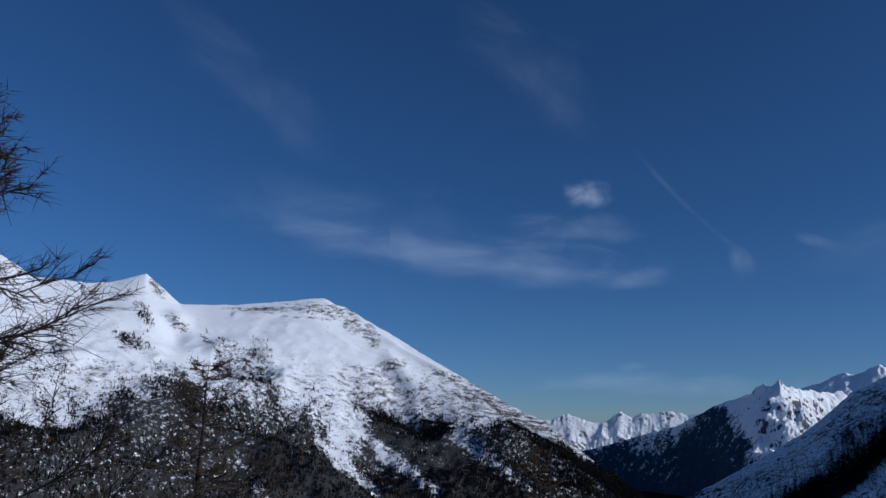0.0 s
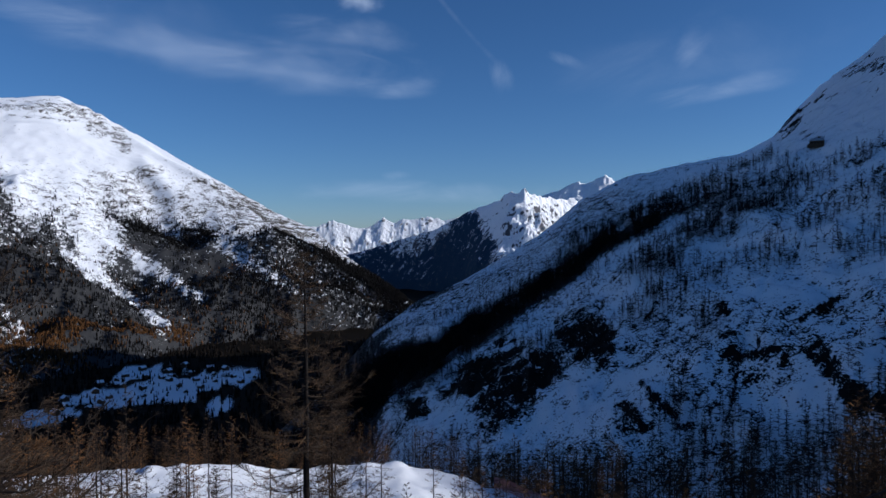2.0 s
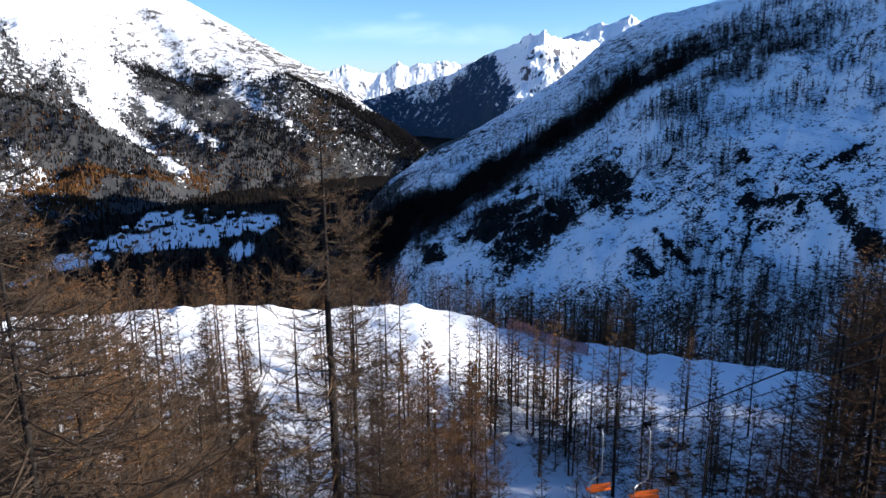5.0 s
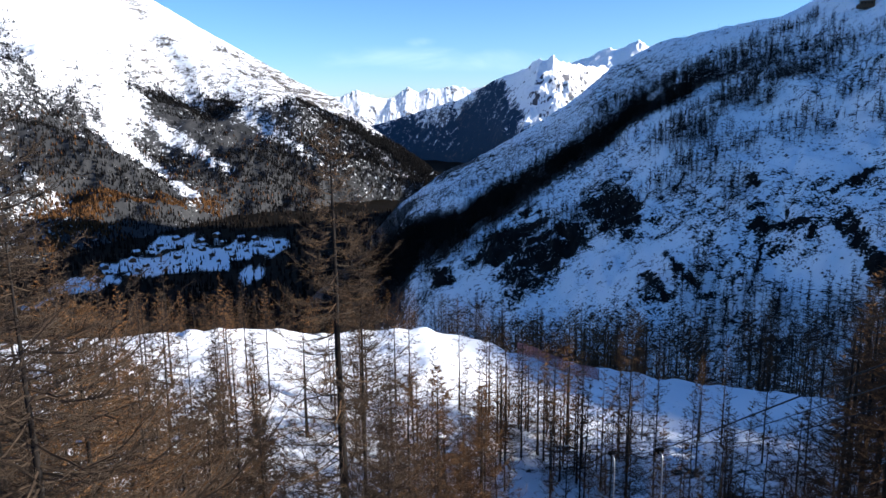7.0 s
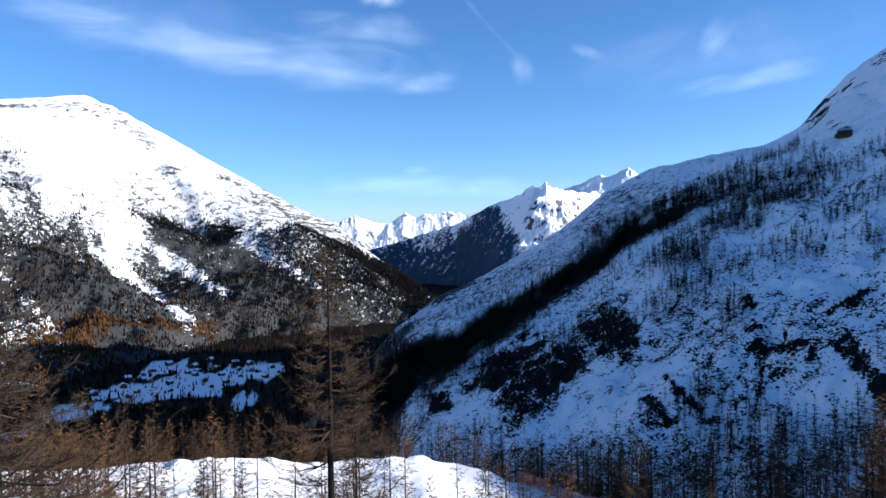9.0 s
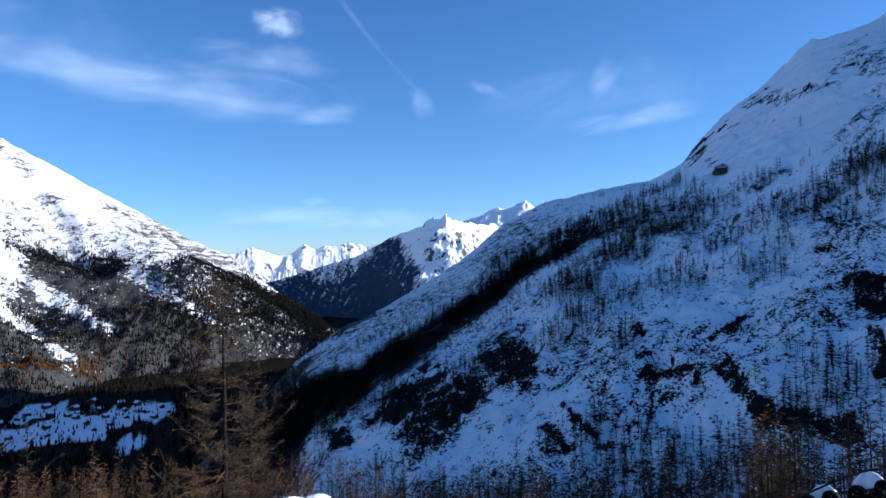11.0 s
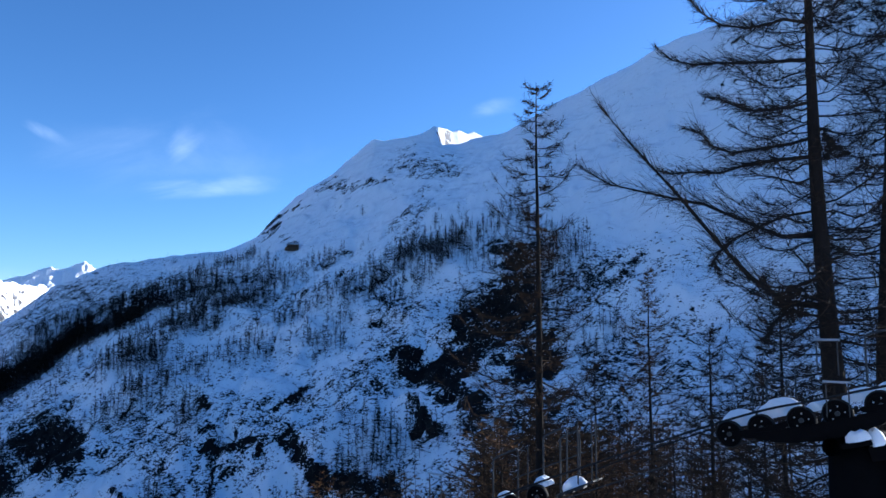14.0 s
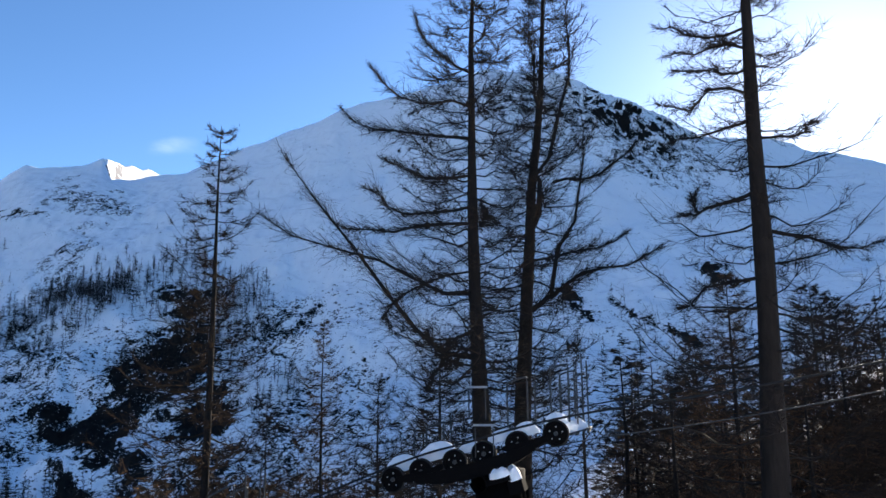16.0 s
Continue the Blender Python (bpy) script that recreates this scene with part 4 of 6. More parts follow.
# ---- larches ----
def larch_mesh(seed, h, r0, reach, limbs, subs, twigs, start=0.12, light=False, custom=(), bend=0.01, droop=0.25, sides=6, fuzz=0.011, trunk_path=None, taper=0.85):
    """Trunk and crown meshes of a bare larch that stands at the origin. custom: big limbs as (height share, radius, points)."""
    g = np.random.default_rng(seed)
    k = 22
    u = np.linspace(0, 1, k)
    wander = np.cumsum(g.normal(0, bend, (k, 2)), axis=0) * h / k * 2.2 * np.linspace(0.3, 1, k)[:, None]
    wander -= wander[0]
    path = np.concatenate([wander, (u * h)[:, None]], axis=1)
    if trunk_path is not None:
        tp = np.array(trunk_path, float)
        path[:, 0] += np.interp(u, tp[:, 0], tp[:, 1])
        path[:, 1] += np.interp(u, tp[:, 0], tp[:, 2])
    rad = r0 * ((1 - u) ** taper * 0.97 + 0.03) * (1 + 0.5 * np.exp(-u * h / 0.5))
    rad = rad * (1 + g.normal(0, 0.04, k))
    trunk = tubes(path[None], rad[None], sides + 2)
    # limbs
    n = limbs
    hu = start + (1 - start) * (np.arange(n) + g.random(n)) / n
    hu = np.clip(hu, 0, 0.992)
    base = np.stack([np.interp(hu, u, path[:, i]) for i in range(3)], axis=1)
    a = np.arange(n) * 2.4 + g.normal(0, 0.6, n)
    length = 1.75 * reach * np.clip((1.02 - hu) ** 0.8, 0.04, 1) * g.uniform(0.35, 1.2, n) * np.clip((hu - start) * 6 + 0.55, 0, 1)
    kk = 5 if light else 7
    s = np.linspace(0, 1, kk)[None, :]
    rise = g.normal(0.05, 0.16, n)[:, None]
    sag = droop * (1.1 - hu)[:, None] * g.uniform(0.4, 1.5, n)[:, None]
    zz = length[:, None] * (rise * s - sag * np.sin(s * 2.6) * 0.9 + 0.30 * s ** 3)
    aa = a[:, None] + np.cumsum(g.normal(0, 0.10, (n, kk)), axis=1)
    step = length[:, None] / (kk - 1)
    px = np.concatenate([np.zeros((n, 1)), np.cumsum(np.cos(aa) * step, axis=1)[:, :-1]], axis=1)
    py = np.concatenate([np.zeros((n, 1)), np.cumsum(np.sin(aa) * step, axis=1)[:, :-1]], axis=1)
    limb = base[:, None] + np.stack([px, py, zz], axis=-1)
    limb[:, 1:] += g.normal(0, 0.02, (n, kk - 1, 3)) * length[:, None, None]
    lr = (0.006 + 0.009 * length)[:, None] * (1 - 0.85 * s) * min(0.9, max(0.8, r0 / 0.2))
    pieces = [tubes(limb, lr, 3 if sides < 6 else 4)]
    lw = [limb]
    lens = [length]
    for hs, rr, pts in custom:
        p = np.array(pts, float)
        t = np.linspace(0, len(p) - 1, kk)
        q = np.stack([hermite(np.arange(len(p)), p[:, i], t) for i in range(3)], axis=1)
        q[1:] += g.normal(0, 0.03, (kk - 1, 3))
        q = q + np.array([np.interp(hs, u, path[:, 0]), np.interp(hs, u, path[:, 1]), hs * h])
        pieces.append(tubes(q[None], (0.68 * rr * (1 - s) ** 0.8 + 0.006), 6))
        ln = np.linalg.norm(np.diff(q, axis=0), axis=1).sum()
        for _ in range(6):
            lw.append(q[None])
            lens.append(np.array([ln * 0.5]))
    limb, length = np.concatenate(lw), np.concatenate(lens)
    n = len(limb)
    # side shoots
    f = g.uniform(0.12, 1.0, (n, subs))
    ii = np.clip((f * (kk - 1)).astype(int), 0, kk - 2)
    w = f * (kk - 1) - ii
    row = np.arange(n)[:, None]
    b0, b1 = limb[row, ii], limb[row, ii + 1]
    sb = b0 * (1 - w[..., None]) + b1 * w[..., None]
    d = unit(b1 - b0)
    side = unit(np.cross(d, [0, 0, 1.0])) * np.where(g.random((n, subs)) < 0.5, -1, 1)[..., None]
    d = unit(d * g.uniform(0.35, 1.0, (n, subs))[..., None] + side * g.uniform(0.2, 0.9, (n, subs))[..., None] + np.array([0, 0, 1.0]) * g.normal(0.02, 0.24, (n, subs))[..., None])
    sl = (length[:, None] * 0.32 * (1.3 - f) + 0.10) * g.uniform(0.45, 1.4, (n, subs))
    mid = sb + d * sl[..., None] * 0.5 + g.normal(0, 0.05, (n, subs, 3)) * sl[..., None]
    tip = sb + d * sl[..., None] + np.array([0, 0, 1.0]) * (sl * g.normal(0.05, 0.15, (n, subs)))[..., None]
    thick = fuzz * (0.8 + 0.5 * g.random((n, subs)))
    sp = np.stack([sb, mid, tip], axis=2).reshape(-1, 3, 3)
    sr = np.stack([thick, thick * 0.7, thick * 0.25], axis=2).reshape(-1, 3)
    pieces.append(spikes(sp[:, 0], sp[:, 2], sr[:, 0]) if light else tubes(sp, sr, 3))
    # twigs
    m = len(sp)
    f = g.uniform(0.1, 1.0, (m, twigs))
    tb = np.where(f[..., None] < 0.5, sp[:, None, 0] + (sp[:, None, 1] - sp[:, None, 0]) * 2 * f[..., None], sp[:, None, 1] + (sp[:, None, 2] - sp[:, None, 1]) * (2 * f[..., None] - 1))
    td = unit(unit(sp[:, 2] - sp[:, 0])[:, None] * 0.6 + g.normal(0, 0.62, (m, twigs, 3)) * [1, 1, 0.6])
    tl = (np.linalg.norm(sp[:, 2] - sp[:, 0], axis=1)[:, None] * 0.55 + 0.05) * g.uniform(0.4, 1.2, (m, twigs))
    tt = tb + td * tl[..., None]
    pieces.append(spikes(tb.reshape(-1, 3), tt.reshape(-1, 3), np.full(m * twigs, fuzz * 0.62)))
    return trunk, joined(pieces)


def larch(name, place, turn, data, twig, label, group=""):
    ob = new(name)
    trunk, crown = data
    part("trunk", mesh_of("trunk", *trunk, [BARK]), ob)
    part("crown", mesh_of("crown", *crown, [twig], False), ob, "bare twigs and thin limbs")
    ob.matrix_basis = pose(*place, 0, 0, turn)
    return tagged(ob, label, "larch tree", group)


def stand(az, r):
    x, y = r * math.sin(radians(az)), r * math.cos(radians(az))
    return x, y, ground_at(x, y) - 0.25


def to_top(az, r, top_el):
    """Base on the ground and the height that brings the tip to that elevation."""
    x, y, z = stand(az, r)
    return (x, y, z), EYE + r * math.tan(radians(top_el)) - z


# tall single trees near the eye
p, h = to_top(-10.2, 28, -1.0)
larch("larch_tree", p, 20, larch_mesh(1, h, 0.27, 3.5, 190, 22, 5, 0.10, droop=0.34, fuzz=0.0095), TWIG_GREY, "tall bare larch with drooping limbs on the slope below")
p, h = to_top(-8.5, 29.5, -8.0)
larch("larch_tree", p, 70, larch_mesh(2, h, 0.13, 2.4, 130, 18, 5, 0.10, fuzz=0.0095), TWIG, "slim rusty larch beside the tall one")
p, h = to_top(-35.4, 19, 4.9)
larch("larch_tree", p, 130, larch_mesh(3, h, 0.20, 4.2, 170, 20, 5, 0.10, droop=0.2, fuzz=0.0105), TWIG_GREY, "brown larch with a slender open top")
p, h = to_top(-53.6, 10.5, 23)
larch("larch_tree", p, 10, larch_mesh(4, h, 0.22, 3.0, 170, 26, 6, 0.10, droop=0.2, fuzz=0.0085), TWIG, "near larch with cones on brown twigs")
p, h = to_top(47.6, 20, 19.4)
larch("larch_tree", p, 200, larch_mesh(5, h, 0.22, 3.1, 210, 20, 5, 0.08, droop=0.3, fuzz=0.0082, bend=0.006), TWIG_MIX, "tall slender larch in backlight")


# brown wide-limbed larches on the near slope below the sunlit mountain
for az, r, el, reach, seed in ((-33.0, 16, -7, 4.4, 61), (-29.5, 21, -13.5, 4.0, 62), (-25.5, 24, -18, 3.6, 63), (-21.0, 27, -21, 3.2, 64), (-33.5, 26, -10.5, 3.4, 65), (-17.0, 30, -23.5, 2.8, 66), (-4.6, 33, -21.0, 2.2, 67), (-2.2, 37, -20.4, 2.2, 68), (1.6, 40, -22.0, 2.0, 69), (-6.4, 30, -24.5, 2.2, 70)):
    p, h = to_top(az, r, el)
    larch("larch_tree", p, 37 * az, larch_mesh(seed, h, 0.14, reach, 130, 20, 5, 0.05, droop=0.22, fuzz=0.009), TWIG, "rusty wide-limbed larch on the near slope")
p, h = to_top(32.3, 30, -14.5)
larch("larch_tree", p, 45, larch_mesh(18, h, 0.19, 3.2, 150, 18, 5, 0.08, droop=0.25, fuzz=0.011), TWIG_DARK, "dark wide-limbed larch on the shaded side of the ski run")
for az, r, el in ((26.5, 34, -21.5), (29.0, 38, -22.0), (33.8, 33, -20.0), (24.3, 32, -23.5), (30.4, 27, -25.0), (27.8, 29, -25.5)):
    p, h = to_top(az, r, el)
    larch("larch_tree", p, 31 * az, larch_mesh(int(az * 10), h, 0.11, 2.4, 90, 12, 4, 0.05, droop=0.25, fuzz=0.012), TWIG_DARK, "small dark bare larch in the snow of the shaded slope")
# brown, wide-limbed larches below the lift
for az, r, el, turn, seed, reach in ((60.0, 24, 0.2, 15, 11, 3.3), (65.0, 20.5, 3.0, 200, 16, 3.2), (46.5, 24, -5.5, 120, 17, 2.4), (51.8, 27, -1.5, 80, 12, 2.6), (56.1, 30, 4.8, 160, 13, 2.6), (87.0, 21, 7.6, 60, 14, 2.6), (92.5, 25, 6.5, 100, 15, 2.6)):
    p, h = to_top(az, r, el)
    larch("larch_tree", p, turn, larch_mesh(seed, h, 0.16, reach, 170, 20, 5, 0.06, droop=0.28, fuzz=0.0085), TWIG_MIX, "brown fine-twigged larch beside the chairlift")


for az, r, el, seed in ((82.5, 19, 0.5, 71), (84.5, 24, 3.0, 72), (91.5, 17, 1.0, 73), (94.0, 20, 5.5, 74), (96.5, 18, 3.5, 75), (98.5, 23, 7.0, 76), (79.8, 26, -2.5, 77), (92.8, 28, 6.0, 78)):
    p, h = to_top(az, r, el)
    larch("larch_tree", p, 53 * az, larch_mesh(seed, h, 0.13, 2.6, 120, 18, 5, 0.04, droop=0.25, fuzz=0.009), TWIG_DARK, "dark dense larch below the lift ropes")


# the two old larches behind the lift tower. Their big limbs: right = away to larger azimuth
def sideways(az, pts):
    """Points given as (right, away, up) seen from the eye, in the world's directions."""
    a = radians(az)
    return [(p[0] * math.cos(a) + p[1] * math.sin(a), -p[0] * math.sin(a) + p[1] * math.cos(a), p[2]) for p in pts]


def great_limbs(az, base_z, height, limbs):
    """Big limbs of an old tree, each (radius, (right, height above the datum) of its bends), as larch_mesh wants them."""
    g = np.random.default_rng(int(az))
    out = []
    for rr, pts in limbs:
        x0, z0 = pts[0]
        depth = g.uniform(-0.25, 0.25)
        bends = [(x - x0, depth * abs(x - x0), z - z0) for x, z in pts]
        bends = [(x + (x0 if abs(x0) > 0.45 else 0), y, z) for x, y, z in bends]
        out.append(((z0 - base_z) / height, rr, sideways(az, bends)))
    return out


def trunk_bends(az, base_z, height, pts):
    return [((z - base_z) / height, *sideways(az, [(x, 0, 0)])[0][:2]) for x, z in pts]


p, h = to_top(68.4, 15, 41)
big = great_limbs(68.4, p[2], h, [
    (0.095, [(-0.1, 2.1), (-0.74, 2.2), (-1.39, 2.73), (-1.92, 3.33), (-2.72, 4.43), (-3.53, 5.44), (-4.25, 6.48)]),
    (0.07, [(-0.1, 3.42), (-0.73, 3.43), (-1.21, 3.68), (-2.17, 4.24), (-3.02, 4.5), (-4.26, 4.83), (-4.9, 5.35)]),
    (0.05, [(-0.1, 4.93), (-0.96, 4.95), (-1.81, 4.84), (-2.54, 4.92), (-3.15, 5.0)]),
    (0.045, [(-0.1, 5.3), (-0.71, 5.23), (-1.56, 5.17), (-2.05, 5.54), (-2.43, 5.8)]),
    (0.04, [(-0.1, 5.99), (-0.83, 6.01), (-1.32, 6.09), (-1.69, 6.35), (-2.06, 6.55)]),
    (0.045, [(-0.1, 6.82), (-0.82, 6.91), (-1.56, 7.06), (-2.06, 7.14), (-2.57, 7.28), (-3.07, 7.63)]),
    (0.04, [(-0.1, 7.54), (-0.69, 7.62), (-1.19, 7.57), (-1.82, 7.85), (-2.2, 8.4)]),
    (0.035, [(-0.1, 8.33), (-0.55, 8.61), (-0.8, 8.82), (-1.18, 9.17), (-1.37, 9.73)]),
    (0.04, [(-0.1, 1.9), (-0.63, 2.02), (-0.98, 1.8), (-1.22, 1.46)]),
    (0.03, [(-0.1, 3.9), (-1.09, 3.67), (-1.8, 3.21), (-1.92, 2.85)]),
    (0.028, [(-0.05, 5.36), (0.16, 5.33), (0.23, 5.11), (0.13, 4.87)]),
])
larch("larch_tree", p, 0, larch_mesh(6, h, 0.46, 2.3, 210, 24, 5, 0.30, False, big, 0.003, fuzz=0.0066, taper=1.6,
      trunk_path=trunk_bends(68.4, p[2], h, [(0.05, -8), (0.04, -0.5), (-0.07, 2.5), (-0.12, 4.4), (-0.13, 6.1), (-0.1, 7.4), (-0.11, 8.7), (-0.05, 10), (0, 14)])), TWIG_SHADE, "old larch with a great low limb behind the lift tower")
p, h = to_top(71.8, 17, 40)
big = great_limbs(71.8, p[2], h, [
    (0.13, [(0.1, 5.1), (0.32, 5.55), (0.38, 6.0), (0.36, 6.35), (0.20, 6.75), (0.28, 7.3), (0.35, 8.6)]),
    (0.07, [(0.2, 6.4), (0.61, 6.92), (0.86, 7.92), (1.13, 8.93), (1.24, 9.68), (1.19, 10.55), (1.23, 11.5)]),
    (0.05, [(0.4, 8.2), (0.3, 9.0), (0.22, 9.7), (0.24, 11.1)]),
    (0.10, [(0.04, 3.12), (0.26, 3.2), (0.61, 3.58), (0.82, 4.69), (1.26, 5.39), (1.54, 6.89), (1.58, 7.9)]),
    (0.065, [(0.55, 3.5), (1.04, 3.82), (1.46, 4.16), (2.12, 4.14), (2.68, 4.34), (3.08, 4.63)]),
    (0.05, [(0.5, 6.3), (1.0, 6.32), (1.6, 6.44), (2.15, 6.79), (2.36, 7.03)]),
    (0.035, [(0.1, 4.4), (0.9, 4.55), (1.7, 4.7), (2.4, 5.0)]),
])
larch("larch_tree", p, 0, larch_mesh(7, h, 0.42, 1.9, 180, 24, 5, 0.42, False, big, 0.002, fuzz=0.0066, taper=1.5,
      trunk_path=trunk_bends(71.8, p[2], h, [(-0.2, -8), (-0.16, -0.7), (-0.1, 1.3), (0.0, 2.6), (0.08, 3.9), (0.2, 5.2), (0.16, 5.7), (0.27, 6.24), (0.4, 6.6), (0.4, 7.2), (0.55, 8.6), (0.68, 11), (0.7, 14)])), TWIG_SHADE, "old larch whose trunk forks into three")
p, h = to_top(89.3, 13, 47)
big = great_limbs(89.3, p[2], h, [
    (0.05, [(0.0, 4.76), (-0.59, 4.56), (-0.97, 4.46), (-1.25, 4.47)]),
    (0.025, [(-0.97, 4.48), (-1.07, 4.65), (-1.03, 4.82)]),
    (0.03, [(0.0, 6.01), (-0.47, 5.93), (-0.95, 5.87), (-1.43, 5.86)]),
    (0.03, [(0.04, 6.97), (-0.57, 6.96), (-1.21, 6.95)]),
    (0.03, [(0.0, 6.48), (-0.67, 6.68), (-1.08, 6.41), (-1.59, 6.59)]),
    (0.045, [(0.1, 4.09), (0.78, 3.92), (1.22, 3.76), (1.8, 3.79)]),
    (0.03, [(0.06, 7.75), (-0.6, 7.72), (-1.01, 7.86), (-1.44, 8.18)]),
    (0.045, [(0.0, 3.29), (-0.92, 3.16), (-1.34, 2.79)]),
    (0.03, [(0.1, 5.69), (0.72, 5.62), (1.02, 5.75)]),
    (0.03, [(0.06, 7.31), (-0.35, 7.5), (-0.84, 7.38), (-1.34, 7.37)]),
])
larch("larch_tree", p, 0, larch_mesh(8, h, 0.38, 1.7, 150, 18, 5, 0.26, False, big, 0.0004, fuzz=0.0055, taper=1.5,
      trunk_path=trunk_bends(89.3, p[2], h, [(-0.1, -6), (-0.04, -0.2), (0.06, 2.2), (0.1, 3.5), (0.1, 5.5), (0.17, 8.2), (0.2, 12)])), TWIG_SHADE, "thick-stemmed larch against the sun")

# younger larches round the tower and on the slope: six shapes, repeated
SHAPES = []
for i, (lim, sub, tw, reach, st) in enumerate(((84, 9, 3, 1.35, 0.08), (74, 9, 3, 1.15, 0.14), (90, 9, 3, 1.6, 0.06), (70, 9, 3, 1.05, 0.18), (80, 9, 3, 1.3, 0.10))):
    SHAPES.append(larch_mesh(20 + i, 12.0, 0.08, reach, lim, sub, tw, st, True, sides=4, fuzz=0.0145))
THIN = [larch_mesh(40 + i, 12.0, 0.10, reach, 60, 5, 2, st, True, sides=4, fuzz=0.027) for i, (reach, st) in enumerate(((1.9, 0.05), (1.6, 0.08), (2.1, 0.05)))]
LARCHES = []
for i, d in enumerate(SHAPES):
    for twig, mood in ((TWIG, "rusty brown"), (TWIG_DARK, "bare grey-brown")):
        x, y, z = stand(-20 + 11 * i + (3 if twig is TWIG_DARK else 0), 52 + 3 * i)
        LARCHES.append(larch("larch_tree", (x, y, z), 40 * i, d, twig, mood + " young larch standing in snow", "larches of the wood"))
sr = np.random.default_rng(5)


WOOD_TREES = []


def plant(az, r, height, rusty, squash=1.0):
    x, y, z = stand(az, r)
    k = height / 12.0
    w = k * squash * sr.uniform(0.85, 1.15) if k > 0.8 else k * 1.1
    if r > 52:
        WOOD_TREES.append((x, y, z, w, k, sr.uniform(0, 6.28), int(sr.integers(len(THIN))), sr.uniform(0.45, 1.0) if rusty else sr.uniform(0, 0.3)))
        return
    src = LARCHES[2 * int(sr.integers(len(SHAPES))) + (0 if rusty else 1)]
    copy_thing(src, Matrix.LocRotScale((x, y, z), Euler((sr.normal(0, 0.02), sr.normal(0, 0.02), sr.uniform(0, 6.28))), (w, w, k)))


def plant_to(az, r, top_el, rusty, squash=1.0):
    (x, y, z), h = to_top(az, r, top_el)
    plant(az, r, h, rusty, squash)


for az, r, el, rusty in ((13.8, 46, -15.6, 0), (3.6, 50, -22.6, 0), (-2.8, 47, -18.9, 1), (-20.2, 48, -14.4, 0), (18.8, 52, -20.6, 1), (9.7, 54, -20.9, 0), (6.9, 58, -19.0, 1), 
                         (27.5, 34, -21.5, 0), (21.0, 42, -21.3, 0), (-17.5, 52, -17, 1), (-24, 44, -13, 1), (-29, 38, -11, 1), (-27, 56, -14.5, 1), (-31, 24, -13, 1), (-27.2, 27, -17, 1), (-23, 26, -20, 1), (-19, 30, -21.5, 1), (-15.5, 31, -25, 1), (-29, 33, -15, 1), (-25, 36, -17, 1), (-12.5, 33, -27, 1), (4, 36, -27, 1), (8, 34, -28, 1), (12, 33, -27.5, 1), (0, 38, -27, 1), (16, 37, -26.5, 1), (20, 36, -26.5, 1), (-5.5, 35, -28, 1), (-7, 38, -20, 1), (-5.5, 42, -21, 1), (-4, 36, -24, 1), (-1.5, 40, -22, 1), (-6.5, 46, -19.8, 1), (-3, 52, -20.5, 1), (1.5, 40, -24, 1), (0.8, 44, -23, 0), (2.2, 60, -20.5, 0),
                         (63.5, 23, -0.5, 0), (53.9, 36, -4.5, 0), (43.0, 30, -9.5, 0), (81.0, 30, -1.0, 0), (83.3, 33, 2.4, 0),
                         (94.5, 24, 5.0, 1), (97.5, 30, 8.0, 0), (78.3, 36, -2.5, 0), (80.0, 40, -1.5, 0), (84.8, 38, 1.0, 0), (100, 22, 9, 0), (90.5, 34, 2.0, 1), (57.5, 22, -6.5, 1)):
    plant_to(az, r, el, rusty)
for _ in range(30):
    plant(sr.uniform(-2, 27), sr.uniform(40, 68), sr.uniform(6, 11), sr.random() < 0.65)
for _ in range(58):
    az, r = sr.uniform(-36, -15.5), sr.uniform(34, 81)
    plant(az, r, sr.uniform(8, 14), sr.random() < 0.75)
for _ in range(26):
    plant(sr.uniform(-5, 22), sr.uniform(38, 58), sr.uniform(6, 11), sr.random() < 0.7, 1.1)
for _ in range(30):
    plant(sr.uniform(-15, 10), sr.uniform(53, 68), sr.uniform(7, 11), sr.random() < 0.85, 1.5)
# tall stand added on the right to shade the near half of the run
for _ in range(60):
    plant_to(sr.uniform(43, 53), sr.uniform(60, 80), sr.uniform(-9.5, -6.5), sr.random() < 0.3, 1.9)
for _ in range(30):
    plant_to(sr.uniform(46, 62), sr.uniform(54, 100), sr.uniform(-9.5, -6), sr.random() < 0.3, 1.5)
# rusty crowd just beyond the rim
for _ in range(70):
    plant_to(sr.uniform(-2, 15), sr.uniform(97, 112), sr.uniform(-17.6, -15.2), sr.random() < 0.92, 1.7)
# dark stand on the shaded side of the run, thickened to streak it with shade
for _ in range(80):
    plant_to(sr.uniform(29, 50), sr.uniform(50, 81), sr.uniform(-15, -10.5), sr.random() < 0.25, 1.3)
for _ in range(34):
    plant(sr.uniform(-36, -14), sr.uniform(26, 52), sr.uniform(7, 12), sr.random() < 0.85, 1.5)
for _ in range(16):
    plant(sr.uniform(-8, 1), sr.uniform(30, 46), sr.uniform(6, 10), sr.random() < 0.85, 1.5)
for _ in range(7):
    plant(sr.uniform(-14, -3), sr.uniform(38, 46), sr.uniform(5, 9), sr.random() < 0.7)
